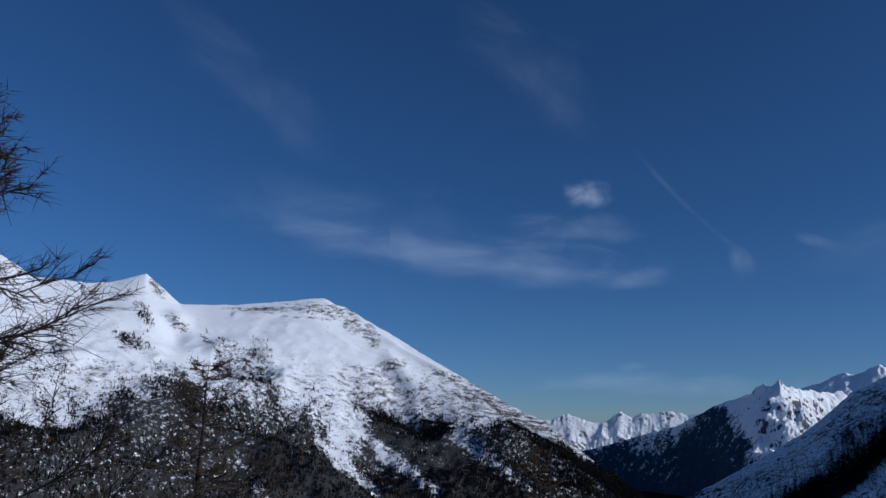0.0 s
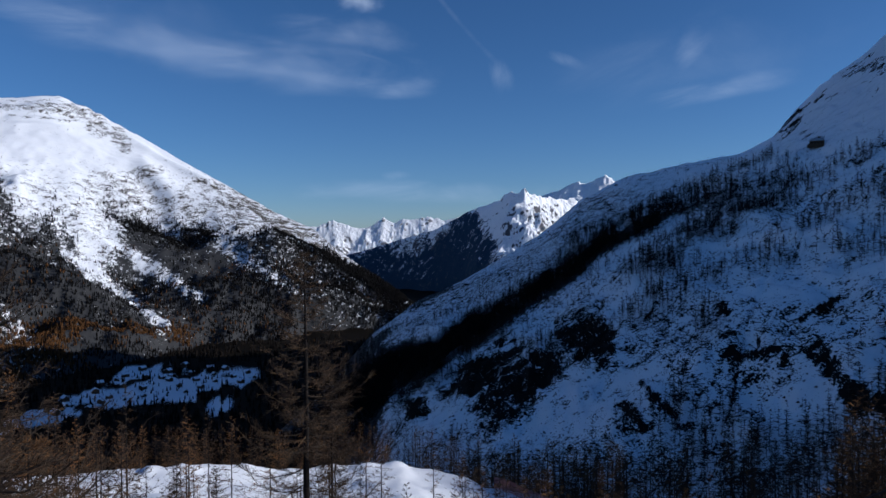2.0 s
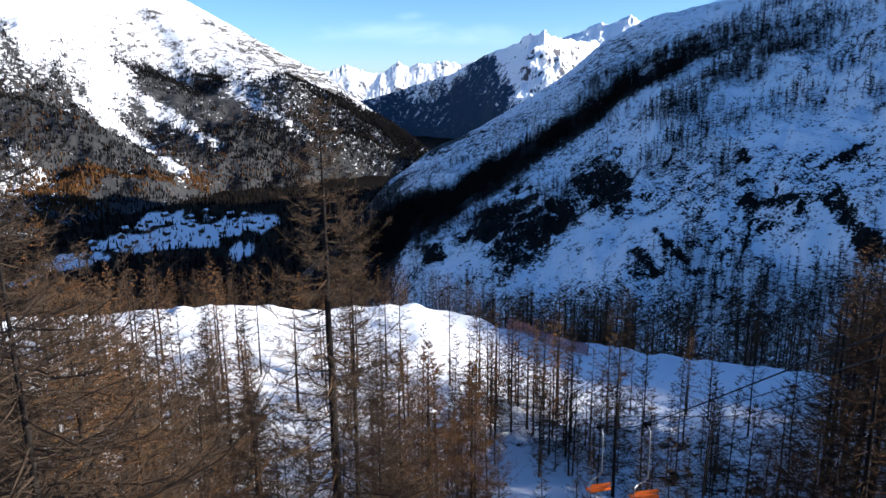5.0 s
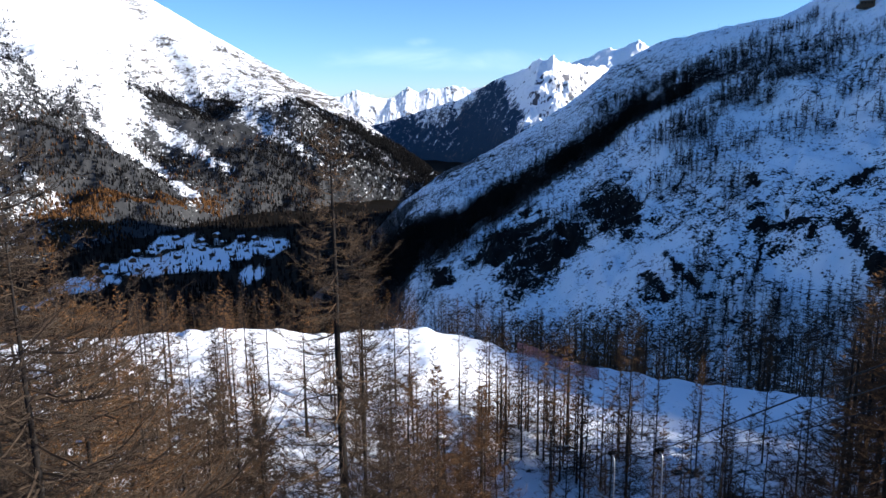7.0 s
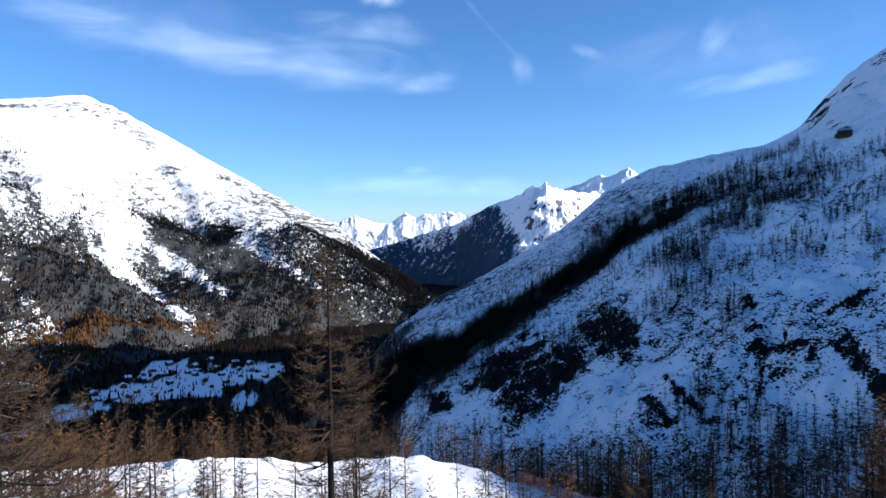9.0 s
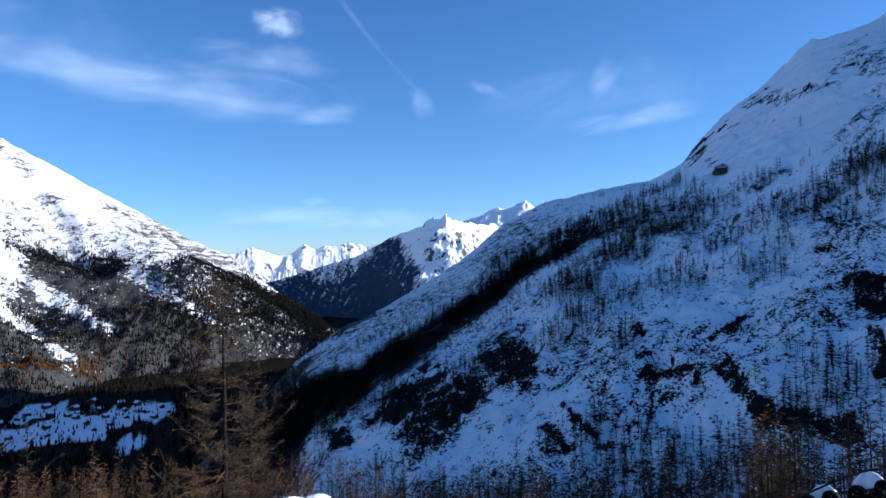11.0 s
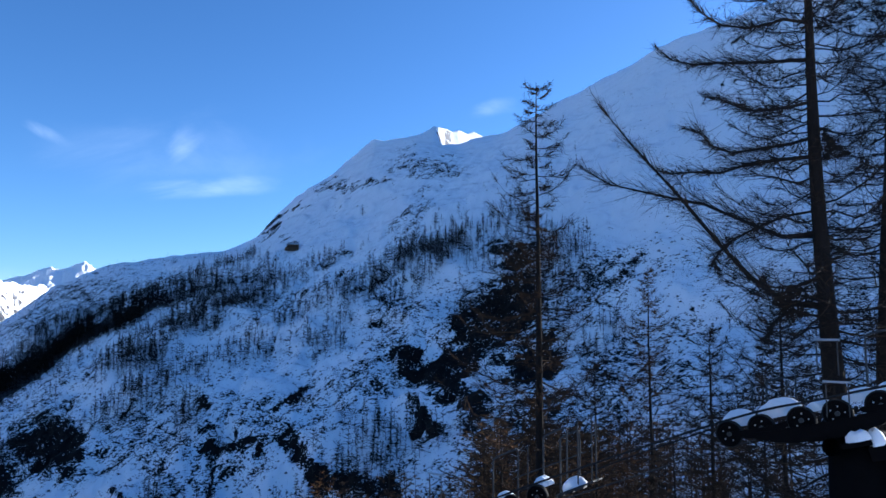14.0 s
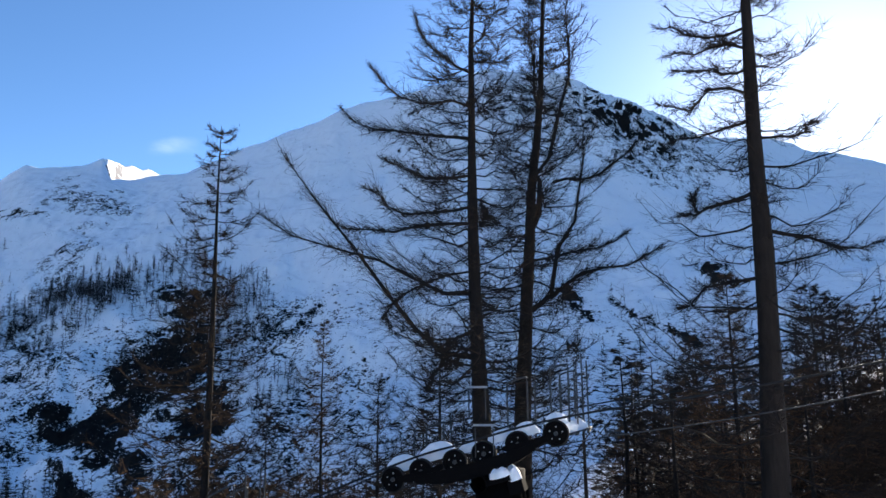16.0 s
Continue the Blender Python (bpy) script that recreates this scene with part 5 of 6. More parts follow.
# the wood beyond the rim of the ski run
for _ in range(260):
    az, r = sr.uniform(-38, 36), sr.uniform(99, 140)
    el = np.interp(az, [-36, -24, -12, -3, 5, 12, 20, 34], [-12.8, -13.2, -14.2, -14.2, -15.6, -15.8, -14.4, -12.6]) - abs(sr.normal(0, 0.9))
    plant_to(az, r, el, sr.random() < (0.75 if az < 15 else 0.3), 0.9)
for _ in range(60):
    az, r = sr.uniform(76, 106), sr.uniform(20, 58)
    plant_to(az, r, sr.uniform(-6, 3.0) + max(0, az - 88) * 0.3, sr.random() < 0.3, 1.7)
for _ in range(38):
    az, r = sr.uniform(35, 60), sr.uniform(38, 80)
    plant_to(az, r, np.interp(az, [26, 34, 60], [-14.5, -12, -10]) - abs(sr.normal(0, 1.5)), sr.random() < 0.25)
for _ in range(70):
    plant_to(sr.uniform(2, 36), sr.uniform(98, 108), sr.uniform(-19.5, -16.5), sr.random() < 0.6, 1.5)
for _ in range(40):
    az, r = sr.uniform(33, 66), sr.uniform(84, 130)
    plant_to(az, r, sr.uniform(-17, -11.5), sr.random() < 0.3)

for _ in range(16):
    plant_to(sr.uniform(88, 104), sr.uniform(20, 32), sr.uniform(-5.5, 0.5), sr.random() < 0.3, 1.3)
# brown thicket below the chairlift
for _ in range(18):
    az, r = sr.uniform(44, 66), sr.uniform(18, 34)
    plant_to(az, r, sr.uniform(-10, -4.5), sr.random() < 0.5, 1.25)

# all those beyond the rim as one wood
vv, qq, tt, mq, mt, tones, o = [], [], [], [], [], [], 0
for x, y, z, w, k, turn, kind, tone in WOOD_TREES:
    ca, sa = math.cos(turn), math.sin(turn)
    for mi, (v, q, t) in enumerate(THIN[kind]):
        v = np.asarray(v)
        vv.append(np.stack([(v[:, 0] * ca - v[:, 1] * sa) * w + x, (v[:, 0] * sa + v[:, 1] * ca) * w + y, v[:, 2] * k + z], axis=1))
        if q is not None:
            qq.append(q + o)
            mq.append(np.full(len(q), mi))
        if t is not None:
            tt.append(t + o)
            mt.append(np.full(len(t), mi))
        tones.append(np.full(len(v), tone))
        o += len(v)
wood_mesh = mesh_of("larch_wood", np.concatenate(vv), np.concatenate(qq), np.concatenate(tt), [BARK, TWIG_WOOD], False, np.concatenate(mq + mt))
wood_tone = wood_mesh.attributes.new("tone", "FLOAT", "POINT")
wood_tone.data.foreach_set("value", np.concatenate(tones).astype(np.float32))
tagged(new("larch_wood", wood_mesh), "rusty and bare larches crowding beyond the ski run's rim", "larch wood", kind="stuff")


# ---- chairlift ----
# the trains of sheaves run along the line of the lift, from their low to their high end


WHEEL = 0.205


def wheel_pieces():
    rim = lathe([(0.15, -0.035), (0.19, -0.035), (0.19, 0.035), (0.15, 0.035), (0.15, -0.035)], 28)
    tyre = lathe([(0.185, -0.04), (WHEEL, -0.032), (WHEEL - 0.012, 0.0), (WHEEL, 0.032), (0.185, 0.04)], 28)
    disc = lathe([(0.03, -0.012), (0.155, -0.012), (0.155, 0.012), (0.03, 0.012)], 28)
    hub = lathe([(0.0, -0.05), (0.035, -0.05), (0.035, 0.05), (0.0, 0.05)], 12)
    bolts = [lathe([(0.0, -0.02), (0.011, -0.02), (0.011, 0.02), (0.0, 0.02)], 7, pose(0.1 * math.cos(w), 0.1 * math.sin(w), 0)) for w in np.arange(5) * 2 * math.pi / 5]
    return rim, tyre, disc, hub, bolts


def beam(x0, x1, y, z0, z1, depth, thick):
    """A plate on edge along the line, waisted towards its ends."""
    xs = np.linspace(x0, x1, 9)
    t = np.abs(np.linspace(-1, 1, 9))
    v, q = [], []
    for i, x in enumerate(xs):
        d = depth * (1 - 0.55 * t[i] ** 2)
        zc = z0 + (z1 - z0) * t[i] ** 2
        for yy in (y - thick / 2, y + thick / 2):
            v += [(x, yy, zc - d / 2), (x, yy, zc + d / 2)]
    for i in range(8):
        o = 4 * i
        q += [(o, o + 4, o + 5, o + 1), (o + 2, o + 3, o + 7, o + 6), (o, o + 2, o + 6, o + 4), (o + 1, o + 5, o + 7, o + 3)]
    q += [(0, 1, 3, 2), (32, 34, 35, 33)]
    return np.array(v), np.array(q), None


def snow_lump(name, centre, sx, sy, sz, seed, turn_m, label, parent):
    """A wind-rounded lump of snow with a flat underside."""
    g = np.random.default_rng(seed)
    nu, nv = 20, 9
    v = []
    for j in range(nv):
        t = j / (nv - 1)
        for i in range(nu):
            w = 2 * math.pi * i / nu
            r = math.cos(t * math.pi / 2) ** 0.6
            bumps = 1 + 0.12 * math.sin(2 * w + seed) + 0.08 * math.sin(5 * w + 3 * t + seed)
            v.append((sx * r * bumps * math.cos(w), sy * r * bumps * math.sin(w), sz * (math.sin(t * math.pi / 2) * (1 + 0.1 * math.sin(3 * w + seed)) - 0.05)))
    idx = np.arange(nu * nv).reshape(nv, nu)
    nx = np.roll(idx, -1, axis=1)
    q = np.stack([idx[:-1], nx[:-1], nx[1:], idx[1:]], axis=-1).reshape(-1, 4)
    v = moved((np.array(v), None, None), turn_m @ pose(*centre))[0]
    return part(name, mesh_of(name, v, q, [list(idx[0, [0, 2, 1]])], [SNOW]), parent, label)


def lift_tower(low, high, arm, label, sheaves):
    rim, tyre, disc, hub, bolts = wheel_pieces()
    u2 = unit((high - low) * [1, 1, 0])
    line = unit(high - low)
    across = np.array([-u2[1], u2[0], 0.0])
    if across[0] < 0:
        across = -across
    crown_up = unit(np.cross(line, across))
    if crown_up[2] < 0:
        crown_up = -crown_up
    middle = (low + high) / 2
    frame_m = Matrix((line, across, crown_up)).transposed().to_4x4()
    frame_m.translation = Vector(middle)
    half = float(np.linalg.norm(high - low)) / 2

    base_xy = middle + across * 0.42 + u2 * 0.36
    base_z = ground_at(base_xy[0], base_xy[1]) - 0.3
    tower = new("lift_tower")
    tower.matrix_basis = pose(base_xy[0], base_xy[1], base_z)
    inv = tower.matrix_basis.inverted()

    def local(piece):
        return moved(piece, inv)

    head_z = float(middle[2]) - 0.22
    hgt = head_z - base_z
    part("mast", mesh_of("mast", *lathe([(0.0, 0.0), (0.56, 0.0), (0.60, 0.25), (0.52, 0.3), (0.46, hgt * 0.7), (0.40, hgt), (0.0, hgt)], 20), [IRON]), tower, "dark tapered steel mast")
    arm0, arm1 = middle + across * -0.15 - crown_up * 0.42, middle + across * arm - crown_up * 0.35
    part("crossarm", mesh_of("crossarm", *local(pipe([arm0, arm1], 0.13, 12)), [IRON], False), tower)

    part("main_beam", mesh_of("main_beam", *local(moved(joined([beam(-half * 0.72, half * 0.72, -0.07, -0.20, -0.10, 0.24, 0.02), beam(-half * 0.72, half * 0.72, 0.07, -0.20, -0.10, 0.24, 0.02)]), frame_m)), [IRON], False), tower, "long black rocker beam")
    for s0 in (-1, 1):
        for s1 in (-1, 1):
            c = half * (0.66 * s0)
            if s1 > 0:
                part("rocker", mesh_of("rocker", *local(moved(joined([beam(c - half * 0.3, c + half * 0.3, yy, -0.06, 0.0, 0.14, 0.015) for yy in (-0.045, 0.045)]), frame_m)), [IRON], False), tower)
    for k in sheaves:
        m = inv @ frame_m @ pose(k * half, 0, 0.0, 90)
        wheel = part("sheave", mesh_of("sheave", *moved(joined([rim, disc]), m), [IRON], False), tower, "black sheave with bright bolts")
        part("tyre", mesh_of("tyre", *moved(tyre, m), [RUBBER]), wheel)
        part("hub", mesh_of("hub", *moved(hub, m), [DULL], False), wheel)
        for b in bolts:
            part("bolt", mesh_of("bolt", *moved(b, m), [STEEL], False), wheel)

    cap_m = inv @ frame_m
    for i, (k, sx, sz) in enumerate(((-0.92, 0.27, 0.24), (-0.46, 0.30, 0.25), (-0.05, 0.19, 0.14), (0.36, 0.24, 0.16), (0.66, 0.22, 0.20), (1.02, 0.20, 0.18))):
        snow_lump("snow_cap", (k * half, 0.24, WHEEL - 0.12 + (0.03 if i % 2 else 0)), sx, 0.15, sz, i, cap_m, "rounded snow cap", tower)
    snow_lump("snow_cap", (0.34, -0.02, -0.40), 0.16, 0.18, 0.15, 9, cap_m, "thick sunlit snow lump", tower)
    snow_lump("snow_cap", (0.55, 0.05, -0.50), 0.12, 0.14, 0.22, 4, cap_m, "thick sunlit snow lump", tower)
    part("bracket", mesh_of("bracket", *local(moved(joined([box(0.1, -0.12, -0.48, 0.50, 0.34, -0.40), box(0.42, -0.06, -0.70, 0.66, 0.28, -0.50)]), frame_m)), [IRON], False), tower)
    # ladder that leans on the mast
    foot_x, top_x = 1.0, 0.62
    rails = [[frame_m @ Vector((top_x, y, -0.55)), frame_m @ Vector((top_x, y, -0.55)) + Vector(line) * (foot_x - top_x) + Vector((0, 0, -2.4))] for y in (0.12, 0.52)]
    for r in rails:
        part("ladder_rail", mesh_of("ladder_rail", *local(pipe(r, 0.03, 6)), [IRON]), tower)
    for i in range(8):
        f = (i + 0.5) / 8
        part("rung", mesh_of("rung", *local(pipe([rails[0][0].lerp(rails[0][1], f), rails[1][0].lerp(rails[1][1], f)], 0.018, 6)), [IRON]), tower)
    # catwalk behind the upper sheaves, its rails and hoops
    part("catwalk", mesh_of("catwalk", *local(moved(joined([box(half * 1.02, 0.5, -0.10, half * 1.36, 0.9, -0.075)] + [box(half * 1.02 + 0.2 * i, 0.48, -0.14, half * 1.02 + 0.2 * i + 0.04, 0.92, -0.10) for i in range(3)]), frame_m)), [DULL], False), tower, "grey grating")
    snow_lump("snow_cap", (half * 1.16, 0.7, -0.07), 0.2, 0.2, 0.17, 7, cap_m, "snow on the grating", tower)

    def upright(k, y, z0, z1):
        a = frame_m @ Vector((k * half, y, z0))
        return [a, a + Vector((0, 0, z1 - z0))]

    for k, y, top in ((-0.95, 0.85, 0.7), (-0.45, 0.85, 0.72), (0.66, 0.85, 1.0), (1.20, 0.6, 1.05), (1.25, 0.95, 1.12), (1.32, 0.8, 1.0)):
        part("post", mesh_of("post", *local(pipe(upright(k, y, -0.12, top), 0.013, 8)), [DULL]), tower)
    for k0, k1, y, z in ((0.88, 1.10, 0.6, 1.15), (0.98, 1.16, 0.85, 1.02), (0.30, 0.56, 0.85, 1.15), (-0.78, -0.55, 0.85, 0.8)):
        a, b = frame_m @ Vector((k0 * half, y, -0.12)), frame_m @ Vector((k1 * half, y, -0.12))
        t = Vector((0, 0, z))
        d = (b - a) * 0.12
        pts = [a, a + t * 0.5, a + t * 0.93, a + t + d, b + t - d, b + t * 0.93, b + t * 0.5, b]
        part("ladder_hoop", mesh_of("ladder_hoop", *local(pipe(pts, 0.017, 8, 3)), [DULL]), tower, "bent grey tube")
    part("rail", mesh_of("rail", *local(pipe([frame_m @ Vector((0.66 * half, 0.85, 0.45)), frame_m @ Vector((1.32 * half, 0.85, 0.42))], 0.010, 8)), [DULL]), tower)
    for x, y, z, w in ((0.33, -0.05, 0.42, 0.18), (0.38, 0.0, 1.02, 0.17)):
        c = frame_m @ Vector((x, y, z))
        d = Vector((u2[0], u2[1], 0)) * w
        part("tie_bar", mesh_of("tie_bar", *local(pipe([c - d, c + d], 0.018, 8)), [STEEL]), tower, "bright bar above the mast")
        for s0 in (-0.8, 0.8):
            part("stay", mesh_of("stay", *local(pipe([c + d * s0, c + d * s0 - Vector((0, 0, 0.5))], 0.010, 6)), [DULL]), tower)
    tagged(tower, label, "lift tower")
    return across, crown_up, u2, middle


LOW, HIGH = np.array(at(61.4, -7.4, 12.17)), np.array(at(73.9, -4.1, 11.6))
across, crown_up, u2, middle = lift_tower(LOW, HIGH, 5.6, "dark lift tower head with six sheaves and snow caps", (-1.0, -0.64, -0.22, 0.14, 0.55, 1.0))
down = unit(np.array([-3.6, 21.3, -11.3]))
LOW2, HIGH2 = np.array(at(33.4, -17.3, 15.4)), np.array(at(47.4, -12.5, 12.9))
_, crown2, _, middle2 = lift_tower(LOW2, HIGH2, 5.6, "second dark lift tower head below the first, snow-capped", (-1.0, -0.76, -0.5, -0.25, 0.0, 0.25, 0.5, 0.76, 1.0))


def rope(name, points, r, label, material=ROPE):
    return tagged(new(name, mesh_of(name, *pipe(points, r, 6, 8), [material])), label, "steel rope")


upw = np.array([u2[0], u2[1], 0.225])


def rope_points(shift, drop, sag):
    """Over both trains of sheaves and down to the valley."""
    pts = [HIGH + shift + upw * d + [0, 0, drop] for d in (60, 30, 12, 4)]
    pts += [HIGH + shift + crown_up * WHEEL + upw * 0.3 + [0, 0, drop], middle + shift + crown_up * (WHEEL + 0.03) + [0, 0, drop], LOW + shift + crown_up * WHEEL + [0, 0, drop]]
    pts += [p + shift + crown2 * (WHEEL + 0.01) + [0, 0, drop] for p in (HIGH2, middle2, LOW2)]
    pts += [LOW + shift + crown_up * WHEEL + down * d + [0, 0, drop - (0.65 if d < 30 else 0.4) - sag * math.sin(math.pi * d / 62)] for d in (22.2, 27.4, 36, 48, 62)]
    return pts


near = rope_points(across * 0, 0, 0.5)
far = rope_points(across * 4.6, 0, 0.4)
rope("haul_rope", near, 0.020, "dark haul rope over the sheaves")
rope("haul_rope", far, 0.018, "second haul rope on the far side of the tower")
rope("signal_cable", rope_points(across * 0.3, -0.42, 0.3), 0.011, "thin signal cable beside the haul rope", DULL)


def chair():
    ob = new("chairlift_chair")
    part("hanger", mesh_of("hanger", *pipe([(0, 0, 0), (0, 0.02, -0.1), (0, -0.28, -0.2), (0, -0.32, -1.7), (0, -0.3, -2.15), (0, 0.0, -2.32), (0, 0.0, -2.5)], 0.03, 8, 3), [STEEL]), ob, "bent galvanised tube")
    part("grip", mesh_of("grip", *joined([box(-0.16, -0.05, -0.06, 0.16, 0.05, 0.06), box(-0.06, -0.08, -0.16, 0.06, 0.08, -0.04)]), [IRON], False), ob)
    side = [(0, -0.28, -2.55), (0, -0.3, -2.7), (0, -0.2, -3.15), (0, 0.25, -3.18), (0, 0.3, -3.1)]
    for x in (-0.5, 0.5):
        part("side_frame", mesh_of("side_frame", *pipe([(x, y, z) for _, y, z in side], 0.02, 8, 3), [STEEL]), ob)
        part("armrest", mesh_of("armrest", *pipe([(x, -0.27, -2.72), (x, 0.0, -2.8), (x, 0.22, -2.8)], 0.017, 6, 3), [STEEL]), ob)
    part("yoke", mesh_of("yoke", *pipe([(-0.5, -0.28, -2.55), (-0.3, -0.1, -2.5), (0, 0, -2.48), (0.3, -0.1, -2.5), (0.5, -0.28, -2.55)], 0.022, 8, 4), [STEEL]), ob)
    for i in range(3):
        part("seat_slat", mesh_of("seat_slat", *box(-0.5, -0.17 + 0.15 * i, -3.15, 0.5, -0.04 + 0.15 * i, -3.12), [ORANGE], False), ob, "orange slat")
    for i in range(2):
        part("back_slat", mesh_of("back_slat", *box(-0.5, -0.33 + 0.03 * i, -3.02 + 0.2 * i, 0.5, -0.30 + 0.03 * i, -2.86 + 0.2 * i), [ORANGE], False), ob, "orange slat")
    return tagged(ob, "two-seat lift chair with orange slats on a bent hanger", "lift chair", "chairs of the lift")


c = chair()
turn_c = math.degrees(math.atan2(down[1], down[0])) - 90
spot = LOW + crown_up * WHEEL + down * 22.2 - np.array([0, 0, 0.65 + 0.5 * math.sin(math.pi * 22.2 / 62)])
c.matrix_basis = pose(*spot, 0, 0, turn_c)
for shift, d, sag, extra in ((across * 0, 27.4, 0.5, 4),):
    q = LOW + shift + crown_up * WHEEL + down * d
    q[2] -= 0.65 + sag * math.sin(math.pi * d / 62)
    copy_thing(c, pose(*q, 0, 0, turn_c + extra))

# ---- net fence on the rim of the run ----
fence = new("net_fence")
x0, y0, z0 = stand(4.6, 95.5)
fence.matrix_basis = pose(x0, y0, z0)
fa = np.linspace(4.6, 11.3, 36)
foot = np.array([stand(a, 95.5 - 0.12 * i) for i, a in enumerate(fa)]) - [x0, y0, z0]
foot[:, 2] += 0.25
for i in range(0, 36, 7):
    h = 2.1 if i in (0, 35) else 1.75
    p = foot[i]
    part("post", mesh_of("post", *pipe([p - [0, 0, 0.3], p + [0, 0, h * 0.7], p + [0.05, 0, h], p + [0.35, 0.0, h + 0.1]], 0.04, 6, 3), [WOOD]), fence)
lines = []
for k in range(12):
    z = 0.1 + 0.14 * k
    sagz = 0.06 * np.sin(np.arange(36) * 2 * math.pi / 7) ** 2
    lines.append(tubes((foot + np.stack([0 * sagz, 0 * sagz, z - sagz * (k / 11)], axis=1))[None], np.full((1, 36), 0.03), 4))
for i in np.arange(0, 35, 0.25):
    a = np.array([np.interp(i, np.arange(36), foot[:, j]) for j in range(3)])
    lines.append(tubes(np.array([[a + [0, 0, 0.1], a + [0, 0, 1.64]]]), np.full((1, 2), 0.026), 4))
part("net", mesh_of("net", *joined(lines), [NET], False), fence, "orange safety net tinted pink for shade")
tagged(fence, "orange safety net tinted pink for shade, on posts along the ski run", "fence")

# ---- the village on the valley floor ----


def chalet(w, d, h, seed):
    ob = new("chalet")
    wall = [(-w / 2, -d / 2, -1), (w / 2, -d / 2, -1), (w / 2, d / 2, -1), (-w / 2, d / 2, -1), (-w / 2, -d / 2, h), (w / 2, -d / 2, h), (w / 2, d / 2, h), (-w / 2, d / 2, h), (0, -d / 2, h + w * 0.32), (0, d / 2, h + w * 0.32)]
    part("wall", mesh_of("wall", wall, [(0, 1, 5, 4), (2, 3, 7, 6), (1, 2, 6, 5), (3, 0, 4, 7)], [(4, 5, 8), (6, 7, 9)], [WOOD], False), ob, "dark timber wall")
    e, rz, t = 0.9, w * 0.32, 0.55
    slope = rz / (w / 2)
    roof = []
    for s in (-1, 1):
        for yy in (-d / 2 - e, d / 2 + e):
            for zz in (0.05, t):
                roof += [(0, yy, h + rz + zz), (s * (w / 2 + e), yy, h - e * slope + zz)]
    r = np.array(roof)
    q = []
    for o in (0, 8):
        q += [(o, o + 1, o + 5, o + 4), (o + 2, o + 6, o + 7, o + 3), (o + 1, o + 3, o + 7, o + 5), (o, o + 2, o + 3, o + 1), (o + 4, o + 5, o + 7, o + 6)]
    part("roof", mesh_of("roof", r, q, None, [SNOW], False), ob, "thick snow on the roof")
    part("chimney", mesh_of("chimney", *box(w * 0.12, -0.4, h + rz * 0.4, w * 0.12 + 0.8, 0.4, h + rz + 1.2), [WOOD], False), ob)
    for i in range(3):
        part("window", mesh_of("window", *box(-w * 0.32 + i * w * 0.24, -d / 2 - 0.06, h * 0.45, -w * 0.32 + i * w * 0.24 + 1.1, -d / 2 - 0.0, h * 0.45 + 1.3), [RUBBER], False), ob, "dark pane")
    return tagged(ob, "dark timber chalet under a snowy roof in the valley", "house", "chalets of the village")


hr = np.random.default_rng(21)
kinds = []
spots_h = []
while len(spots_h) < 34:
    az = hr.uniform(-28, -14)
    r = hr.uniform(1180 + 13 * (az + 28), np.interp(az, [-28, -25.5, -22.6, -14], [1300, 1400, 1600, 1530]))
    if all((az - a) ** 2 * 600 + (r - b) ** 2 > 1500 for a, b in spots_h):
        spots_h.append((az, r))
for i, (az, r) in enumerate(spots_h):
    x, y, z = stand(az, r)
    m = pose(x, y, z, 0, 0, hr.uniform(-60, 60))
    if i < 3:
        kinds.append(chalet(7 + 1.5 * i, 9 + 1.5 * i, 4.5 + 0.8 * i, i))
        kinds[-1].matrix_basis = m
    else:
        copy_thing(kinds[i % 3], m)


# ---- hut high on the shaded mountainside ----
ia = int(np.argmin(np.abs(SIDE.az - 28.1)))
el_col = np.degrees(np.arctan2(SIDE.z[:, ia] - EYE, SIDE.r[:, ia]))
iv = int(np.argmax((el_col > 6.15) & (SIDE.v > 2.2) & (SIDE.v < 4)))
hut = new("mountain_hut")
part("wall", mesh_of("wall", *box(-5.5, -3.5, -3, 5.5, 3.5, 3.2), [WOOD], False), hut, "dark weathered wall")
roof = joined([(np.array([(-6.3, -4.4, 3.0), (6.3, -4.4, 3.0), (4.2, 0, 5.2), (-4.2, 0, 5.2), (6.3, 4.4, 3.0), (-6.3, 4.4, 3.0), (-6.3, -4.4, 3.25), (6.3, -4.4, 3.25), (4.2, 0, 5.5), (-4.2, 0, 5.5), (6.3, 4.4, 3.25), (-6.3, 4.4, 3.25)]),
                np.array([(6, 7, 8, 9), (9, 8, 10, 11), (0, 1, 7, 6), (4, 5, 11, 10), (0, 5, 4, 1)]), np.array([(7, 10, 8), (6, 9, 11), (1, 4, 7), (4, 10, 7), (0, 6, 5), (6, 11, 5)]))])
part("roof", mesh_of("roof", *roof, [STEEL], False), hut, "grey metal roof with little snow")
part("chimney", mesh_of("chimney", *box(0.6, -0.4, 4.6, 1.4, 0.4, 7.2), [WOOD], False), hut)
for i in range(4):
    part("window", mesh_of("window", *box(-4.4 + 2.4 * i, -3.56, 0.6, -3.2 + 2.4 * i, -3.5, 2.0), [RUBBER], False), hut, "dark pane")
part("terrace", mesh_of("terrace", *box(-7.5, -6.0, -3.2, 5.5, -3.5, -0.2), [WOOD], False), hut)
hut.matrix_basis = pose(SIDE.x[iv, ia], SIDE.y[iv, ia], SIDE.z[iv, ia] + 1.0, 0, 0, -28)
tagged(hut, "small dark mountain hut with a grey roof on the snow", "hut")

